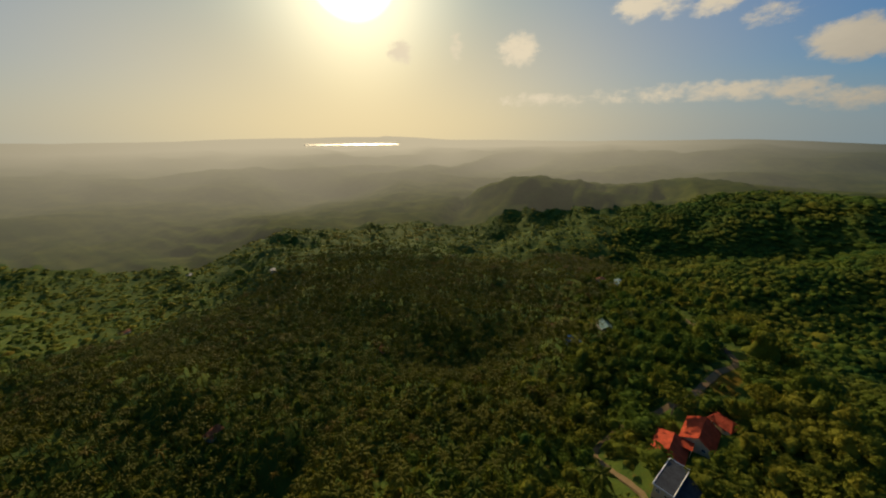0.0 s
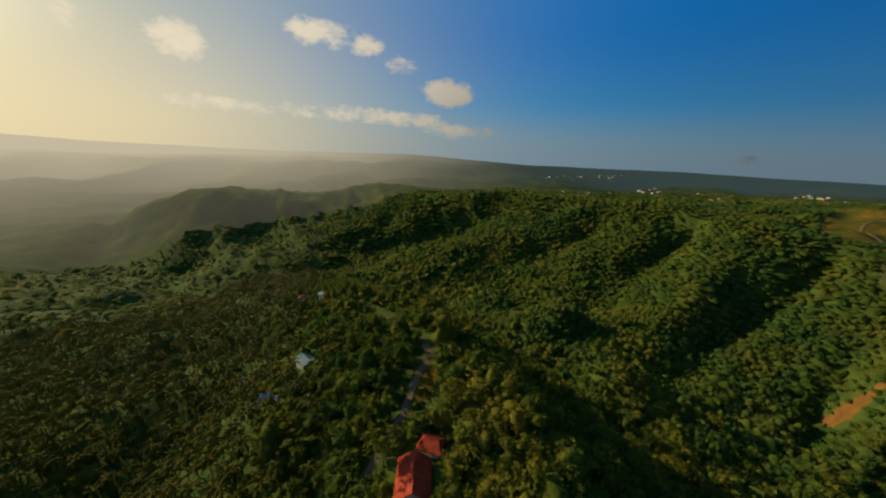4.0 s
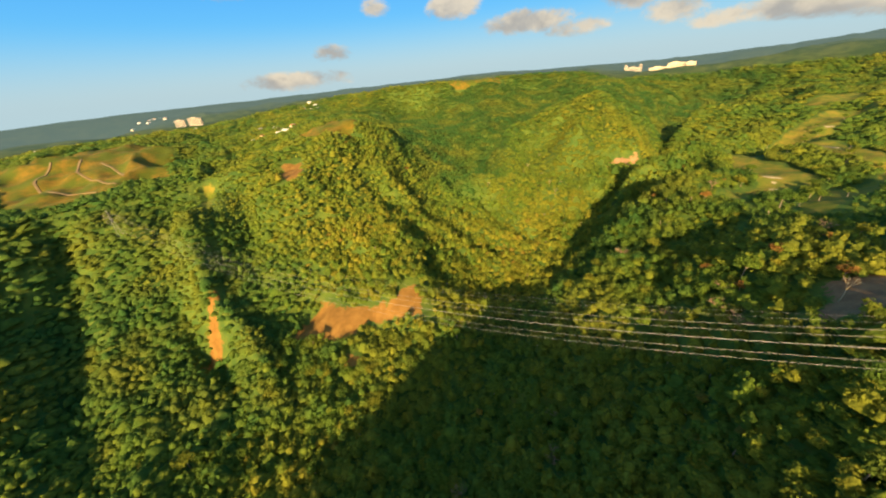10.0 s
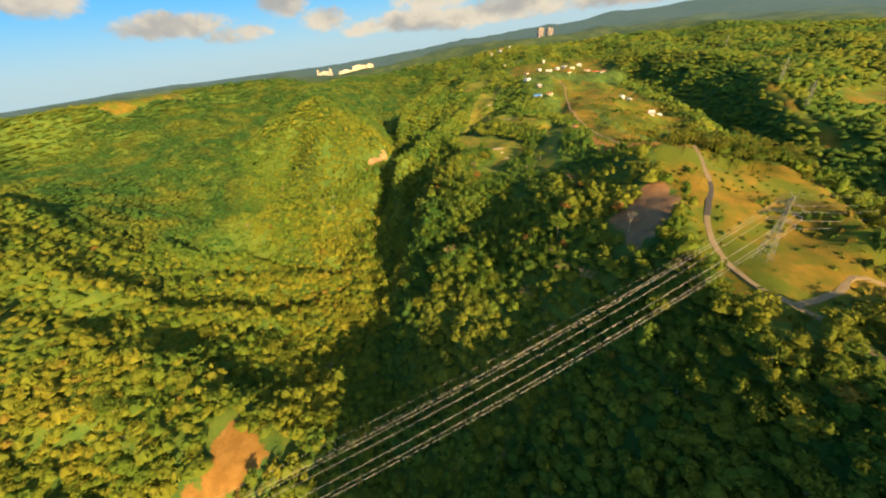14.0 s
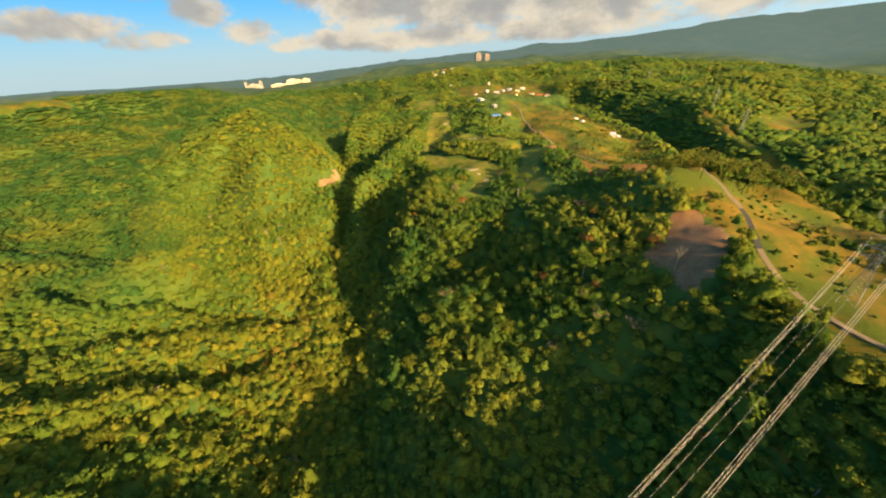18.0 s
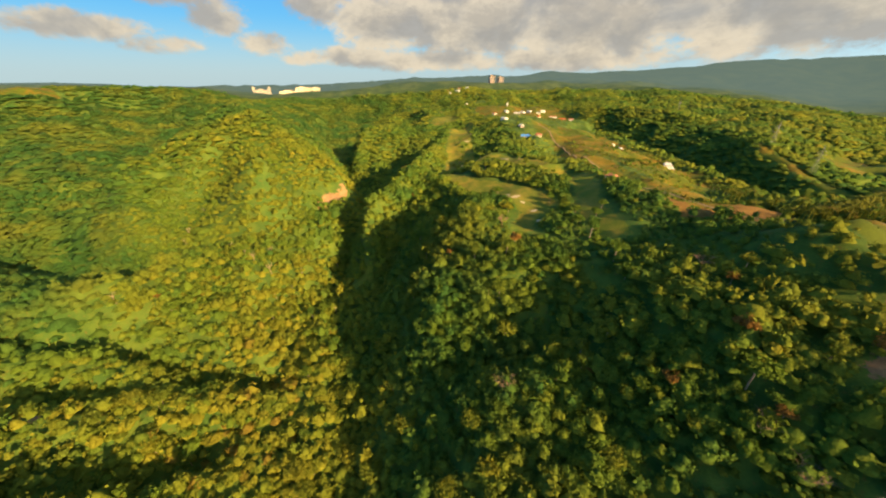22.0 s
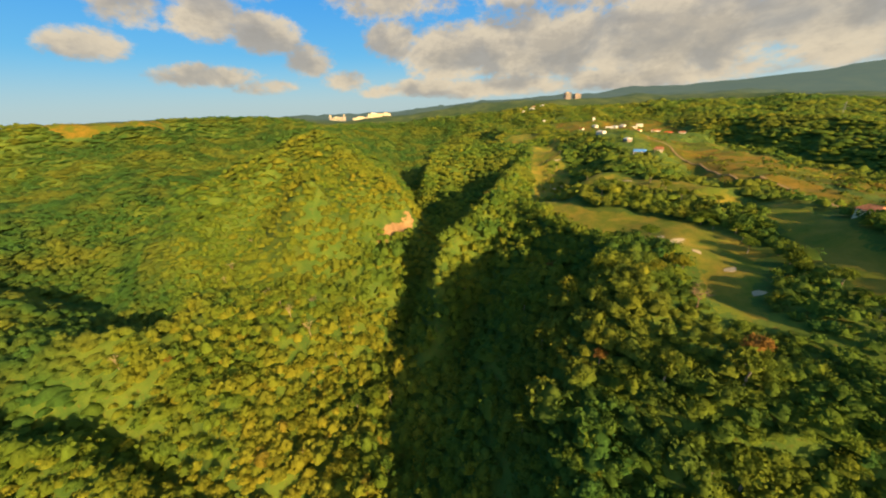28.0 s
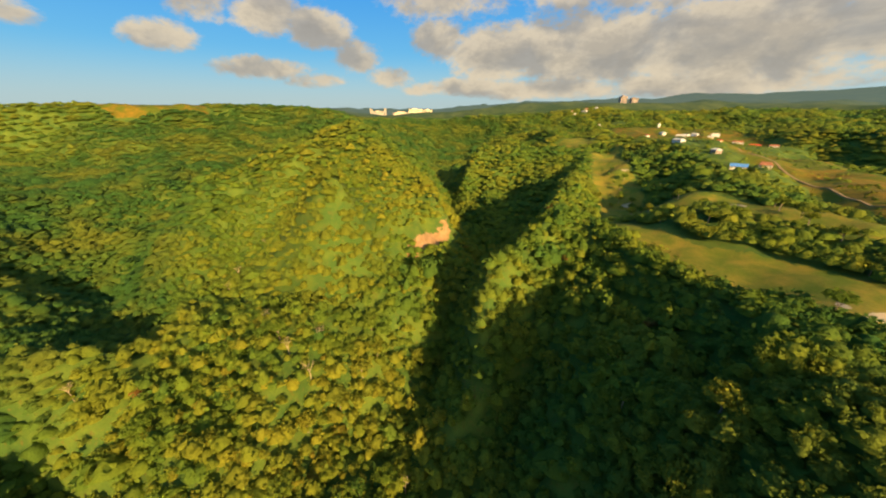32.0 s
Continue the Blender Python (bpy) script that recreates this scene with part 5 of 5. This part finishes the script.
for (x, y, h), turn in zip(LINE, LINE_TURN):
    m = on_ground(x, y, turn + 90)
    pylon("grey steel lattice pylon carrying lines across the valley", m, 40.0)
    line_tops.append(m)
for x, y in RIDGE_LINE:
    pylon("far grey steel lattice pylon on the eastern ridge", on_ground(x, y, -10), 42.0)


def cable(a, b, sag, radius, label):
    """One hanging wire between two points."""
    bm = bmesh.new()
    n = 48
    pts = []
    for k in range(n + 1):
        s = k / n
        p = Vector(a).lerp(Vector(b), s)
        p.z -= 4 * sag * s * (1 - s)
        pts.append(p)
    rings = []
    for k, p in enumerate(pts):
        along = (pts[min(k + 1, n)] - pts[max(k - 1, 0)]).normalized()
        side = along.cross(Vector((0, 0, 1))).normalized()
        rise = side.cross(along)
        rings.append([bm.verts.new(p + radius * (math.cos(q) * side + math.sin(q) * rise)) for q in (0, math.pi / 2, math.pi, 1.5 * math.pi)])
    for u, v in zip(rings, rings[1:]):
        for q in range(4):
            bm.faces.new((u[q], u[(q + 1) % 4], v[(q + 1) % 4], v[q]))
    return tagged(part("power_cable", bm, wire_metal), label, "cable", "valley power cables")


for near, far, sag in ((line_tops[0], line_tops[1], SAG_WEST), (line_tops[1], line_tops[2], 12)):
    for z, reach in ((23.9, 6.2), (28.9, 7.0), (33.9, 5.6)):
        for s in (-1, 1):
            cable(near @ Vector((s * reach, 0, z)), far @ Vector((s * reach, 0, z)), sag, 0.068, "pale steel power cable sagging across the wooded valley")
    for s in (-1, 1):
        cable(near @ Vector((s * 1.8, 0, 41.6)), far @ Vector((s * 1.8, 0, 41.6)), sag * 0.85, 0.025, "thin earth wire above the power cables")


# ---- golf course ----
def blot(x, y, rx, ry, turn, seed, lift):
    """An uneven rounded patch that follows the ground, thick enough to have an edge."""
    r = np.random.default_rng(seed)
    bm = bmesh.new()
    ring_count, rings = 20, []
    wob = [1 + 0.22 * math.sin(2 * a + seed) + 0.14 * math.sin(3 * a + 2 * seed) + r.uniform(-0.05, 0.05) for a in np.linspace(0, 2 * math.pi, ring_count, endpoint=False)]
    for q, extra in ((0.35, 0.0), (0.75, 0.0), (1.0, 0.0), (1.08, -0.8)):
        row = []
        for k, w in enumerate(wob):
            a = 2 * math.pi * k / ring_count
            px, py = q * w * rx * math.cos(a), q * w * ry * math.sin(a)
            c, s = math.cos(radians(turn)), math.sin(radians(turn))
            gx, gy = x + px * c - py * s, y + px * s + py * c
            row.append(bm.verts.new((gx, gy, float(ground(gx, gy)) + lift + extra)))
        rings.append(row)
    bm.faces.new(rings[0])
    for u, v in zip(rings, rings[1:]):
        for k in range(ring_count):
            bm.faces.new((u[k], v[k], v[(k + 1) % ring_count], u[(k + 1) % ring_count]))
    bmesh.ops.recalc_face_normals(bm, faces=bm.faces)
    return bm


for n, (x, y, rx, ry, turn) in enumerate(((60, 417, 9, 3.5, 30), (55, 428, 4, 2.6, 60), (68, 514, 7, 3, 10), (79, 581, 8, 3.5, 20), (72, 378, 4, 2, 40), (66, 402, 3.5, 2, 80), (26, 700, 7, 4, 0), (40, 812, 6, 4, 30),
                                         (66, 745, 9, 4, 40), (86, 362, 4, 2, 20), (20, 640, 6, 3, 70), (70, 352, 3.5, 1.8, 10))):
    tagged(part("sand_bunker", blot(x, y, rx, ry, turn, n, 0.16), sand), "pale sand bunker in the golf lawn", "bunker", "golf bunkers")
pond_z = float(np.percentile(ground(42 + 7 * np.cos(np.arange(24)), 541 + 15 * np.sin(np.arange(24))), 25)) + 0.3
pond = bmesh.new()
plate(pond, [(42 + 7.5 * math.cos(a) * (1 + 0.2 * math.sin(2 * a)), 541 + 16 * math.sin(a) * (1 + 0.15 * math.cos(3 * a)), pond_z) for a in np.linspace(0, 2 * math.pi, 28, endpoint=False)], 3.0)
tagged(part("water_pond", pond, water_mat), "small still golf pond reflecting the sky", "pond", kind="structure")
lake_mat, lake_graph, lake_place = material("lake_water")
finish(lake_graph, (0.05, 0.08, 0.09), 0.42, lake_graph.noise(lake_place, 0.05, 3.0), 0.5, spec=0.6)
lake = bmesh.new()
arc = [radians(a) for a in np.linspace(125.5, 139.5, 16)]
plate(lake, [(4430 * math.sin(a), 4430 * math.cos(a), -129) for a in arc] + [(4020 * math.sin(a), 4020 * math.cos(a), -129) for a in arc[::-1]], 2.0)
tagged(part("water_lake", lake, lake_mat), "far lake shining under the low sun", "lake", kind="structure")


# ---- trees that stand out ----
def tapered(bm, points, r0, r1, sides=5):
    """A trunk or limb through points, thinning to its end."""
    rings = []
    for n, p in enumerate(points):
        along = (Vector(points[min(n + 1, len(points) - 1)]) - Vector(points[max(n - 1, 0)])).normalized()
        side = along.orthogonal().normalized()
        rise = along.cross(side)
        r = r0 + (r1 - r0) * n / (len(points) - 1)
        rings.append([bm.verts.new(Vector(p) + r * (math.cos(2 * math.pi * k / sides) * side + math.sin(2 * math.pi * k / sides) * rise)) for k in range(sides)])
    for u, v in zip(rings, rings[1:]):
        for k in range(sides):
            bm.faces.new((u[k], u[(k + 1) % sides], v[(k + 1) % sides], v[k]))
    return bm


def mesh_part(name, verts, faces, mat, parent, tint):
    mesh = bpy.data.meshes.new(name)
    fill_mesh(mesh, verts, faces)
    mesh.attributes.new("tint", "FLOAT", "POINT").data.foreach_set("value", np.full(len(verts), tint, np.float32))
    mesh.materials.append(mat)
    ob = new(name, mesh)
    ob.parent = parent
    return ob


def leafy_tree(label, kind, seed, tint, mat, high, wide, m):
    tree = thing("tree", label, "tree", m, "forest trees")
    r = random.Random(seed)
    trunk = bmesh.new()
    fork = high * 0.55
    tapered(trunk, [(0, 0, -1.5), (r.uniform(-0.2, 0.2), r.uniform(-0.2, 0.2), fork * 0.5), (0.3, 0.1, fork)], 0.42, 0.28, 6)
    for k in range(5):
        a = 2 * math.pi * k / 5 + r.uniform(-0.3, 0.3)
        out = wide * r.uniform(0.4, 0.65)
        tapered(trunk, [(0.3, 0.1, fork - 0.4), (0.5 * out * math.cos(a), 0.5 * out * math.sin(a), fork + 0.18 * high), (out * math.cos(a), out * math.sin(a), fork + 0.3 * high)], 0.2, 0.06, 4)
    part("trunk", trunk, bark, tree)
    v, f = crown((5, 8), 9, 440, {"flat": 0.7, "dome": 0.1, "tall": 0.0}[kind], seed + 100, 0.46, 0.085)
    v = v * np.array([wide, wide, wide * {"flat": 0.7, "dome": 0.95, "tall": 1.7}[kind]]) + np.array([0, 0, high * 0.86])
    mesh_part("crown", v, f, mat, tree, tint)
    return tree


def bare_tree(label, seed, mat, high, wide, m, twigs=60):
    tree = thing("bare_tree", label, "tree", m, "bare trees")
    r = random.Random(seed)
    trunk = tapered(bmesh.new(), [(0, 0, -1.5), (0.25, 0, high * 0.3), (0, 0.3, high * 0.55)], 0.38, 0.24, 6)
    part("trunk", trunk, mat, tree)
    for k in range(6):
        a = 2 * math.pi * k / 6 + r.uniform(-0.4, 0.4)
        out, up_to = wide * r.uniform(0.5, 0.95), high * r.uniform(0.8, 1.05)
        limb = bmesh.new()
        mid = (0.45 * out * math.cos(a), 0.45 * out * math.sin(a), high * 0.72)
        tapered(limb, [(0, 0.3, high * 0.5), mid, (out * math.cos(a), out * math.sin(a), up_to)], 0.2, 0.05, 4)
        for _ in range(twigs // 6):
            s = r.uniform(0.2, 1.0)
            root = Vector(mid).lerp(Vector((out * math.cos(a), out * math.sin(a), up_to)), s)
            tip = root + Vector((r.uniform(-1, 1), r.uniform(-1, 1), r.uniform(0.1, 1.0))) * wide * 0.42
            tapered(limb, [root, tip], 0.07, 0.025, 3)
        part("limb", limb, mat, tree)
    return tree


def place_copies(ob, spots_xy, spin, grow=(0.8, 1.2)):
    for x, y in spots_xy:
        turn, s = spin.uniform(0, 360), spin.uniform(*grow)
        copy_thing(ob, on_ground(x, y, turn) @ Matrix.Diagonal((s, s, s * spin.uniform(0.9, 1.1), 1)))


spin = random.Random(11)
pink_bark = plain("pink_bark", (0.21, 0.125, 0.07), 0.9, 4.0, 0.25, 0.03)
pale_bare = bare_tree("leafless tree with a pale sunlit trunk above the canopy", 3, pale_bark, 17, 5.0, on_ground(-217, 383))
place_copies(pale_bare, [(-266, 405), (-233, 386), (-342, 328), (-213, 254), (-364, 471), (-225, 408), (-141, 355), (-241, 163), (-156, 85), (-359, 453), (-364, 511), (99, 102), (153, 140), (-300, 330), (-180, 300), (-120, 120)], spin, (0.6, 0.9))
pink_bare = bare_tree("leafless pinkish-brown tree with a broad twiggy crown", 5, pink_bark, 12, 6.5, on_ground(86, -4), 120)
place_copies(pink_bare, [(122, 117), (108, 132), (130, 231), (10, 193), (120, -145), (94, 114), (70, 102), (104, 148), (82, 132), (58, 30), (140, -60), (60, -60), (30, 330)], spin, (0.7, 1.1))
russet_tree = leafy_tree("tree with russet dry-season leaves among green crowns", "dome", 41, 0.6, russet_leaves, 9, 5.2, on_ground(116, 182))
place_copies(russet_tree, [(-17, 306), (-21, 424), (28, 365), (60, 200), (112, 150), (-315, 344), (-40, 400), (85, 175), (150, 160), (35, 300), (-60, 500), (-75, 540), (120, -150), (135, 215)], spin, (0.6, 1.0))
KINDS = [("dome", "broad domed green tree standing above the forest canopy", 0.35, 11, 5.6), ("flat", "wide umbrella-crowned tree with light green foliage", 0.7, 13, 7.0), ("tall", "tall narrow dark green forest tree", 0.2, 14, 4.4),
         ("dome", "yellow-green domed tree catching the low sun", 0.8, 10, 5.0), ("flat", "spreading olive-green rain tree in the valley forest", 0.5, 14, 7.6)]
stand = np.random.default_rng(23)
for n, (kind, label, tint, high, wide) in enumerate(KINDS):
    first = None
    got = 0
    while got < 52:
        x, y = stand.uniform(-300, 330), stand.uniform(-330, 440)
        if line_near(np.array([x]), np.array([y]), FLIGHT)[0][0] > 230 or not wooded(np.array([x]), np.array([y]), 3.0)[0] or coconut_share(np.array([x]), np.array([y]))[0] > 0.6:
            continue
        if first is None:
            first = leafy_tree(label, kind, 60 + n, tint, leaves, high, wide, on_ground(x, y))
        else:
            place_copies(first, [(x, y)], spin, (0.75, 1.2))
        got += 1
golf_tree = leafy_tree("rounded shade tree on the golf course", "dome", 77, 0.45, leaves, 9, 5.0, on_ground(102, 380))
place_copies(golf_tree, [(100 + 4 * math.sin(k * 2.1), 300 + 13 * k) for k in range(22)] + [(20 + 5 * math.cos(k * 1.3), 640 + 22 * k) for k in range(8)] + [(60, 560), (64, 548), (36, 520), (30, 540), (52, 575), (20, 600), (-10, 700), (5, 690), (44, 541), (52, 534), (60, 527), (67, 517), (74, 507), (79, 497), (84, 488), (89, 478), (92, 468), (95, 456), (70, 524), (83, 502),
                          (45, 610), (52, 640), (38, 660), (56, 690), (30, 700), (48, 730), (60, 760), (35, 780), (24, 820), (50, 850), (18, 560), (8, 610), (118, 430), (124, 460), (130, 500), (126, 350), (112, 330)], spin, (0.5, 1.0))


# ---- coconut palms ----
def palm(seed, fronds, steps):
    """A palm 1 m tall in units of its trunk: leaning stem and drooping feathered fronds."""
    r = np.random.default_rng(seed)
    verts, faces, count = [], [], 0
    lean = r.uniform(-0.08, 0.08, 2)
    for a, b in ((0.0, 0.5), (0.5, 1.0)):
        ring = []
        for z in (a, b):
            w = 0.022 - 0.008 * z
            for k in range(3):
                q = 2 * math.pi * k / 3
                ring.append([lean[0] * z * z + w * math.cos(q), lean[1] * z * z + w * math.sin(q), z])
        verts.append(np.array(ring))
        faces.append(np.array([[k, (k + 1) % 3, 3 + (k + 1) % 3] for k in range(3)] + [[k, 3 + (k + 1) % 3, 3 + k] for k in range(3)]) + count)
        count += 6
    for n in range(fronds):
        a = 2 * math.pi * n / fronds + r.uniform(-0.2, 0.2)
        pitch = r.uniform(0.0, 1.1)
        row = []
        for k in range(steps + 1):
            s = k / steps
            out = 0.36 * s * math.cos(pitch * (1 - s * 0.5))
            z = 1.0 + 0.36 * s * math.sin(pitch) - 0.26 * s * s
            wide = 0.055 * math.sin(math.pi * (0.12 + 0.85 * s))
            c, d = math.cos(a), math.sin(a)
            row += [[lean[0] + out * c - wide * d, lean[1] + out * d + wide * c, z - 0.02], [lean[0] + out * c, lean[1] + out * d, z + 0.01], [lean[0] + out * c + wide * d, lean[1] + out * d - wide * c, z - 0.02]]
        verts.append(np.array(row))
        f = []
        for k in range(steps):
            p = 3 * k
            f += [[p, p + 1, p + 4], [p, p + 4, p + 3], [p + 1, p + 2, p + 5], [p + 1, p + 5, p + 4]]
        faces.append(np.array(f) + count)
        count += len(row)
    return np.concatenate(verts), np.concatenate(faces)


x, y = spread(7.2, 225, 820, -560, 150)
keep = (rng.uniform(size=x.size) < 0.85 * coconut_share(x, y) * np.clip(1.5 - np.hypot(x - 250, y + 40) / 700, 0.2, 1)) & wooded(x, y)
bx, by = spread(9.0, 214, 345, 215, 345)
more = (fractal(bx, by, 50, 95, 2) > -0.1) & (road_distance(bx, by) > 4) & (cover_depth("dry_field", bx, by) < -3)
x, y = np.concatenate([x[keep], bx[more]]), np.concatenate([y[keep], by[more]])
tall = rng.uniform(11, 17, len(x))
scatter("coconut_palms", [palm(s, 8, 2) for s in (1, 2, 3)], np.stack([x, y, ground(x, y) - 0.3], -1), tall, tall, np.clip(rng.normal(0.62, 0.22, len(x)), 0, 1), palm_leaves,
        "grove of slender coconut palms on a sunlit slope", "palms")


# ---- shrubs on the dry grass ----
x, y = spread(5.0, 130, 480, -240, 700)
keep = (cover_depth("dry_grass", x, y) > -2) & (rng.uniform(size=x.size) < 0.2 + 0.5 * (fractal(x, y, 35, 91, 2) > 0.3)) & (road_distance(x, y) > 3.5)
for a, b, r in YARDS:
    keep &= np.hypot(x - a, y - b) > r * 0.8
x, y = x[keep], y[keep]
wide = rng.uniform(0.8, 3.2, len(x)) * np.where(fractal(x, y, 35, 91, 2) > 0.4, 1.2, 0.8)
scatter("shrubs", [crown((5, 7), 3, 14, 0.2, 31, 0.9, 0.25), crown((5, 7), 2, 12, 0.6, 32, 0.9, 0.25)], np.stack([x, y, ground(x, y) + 0.2 * wide], -1), wide, wide * 0.8, rng.uniform(0.2, 1.0, len(x)), bush_leaves,
        "green and yellowing shrubs scattered over dry ridge grass", "shrubs")
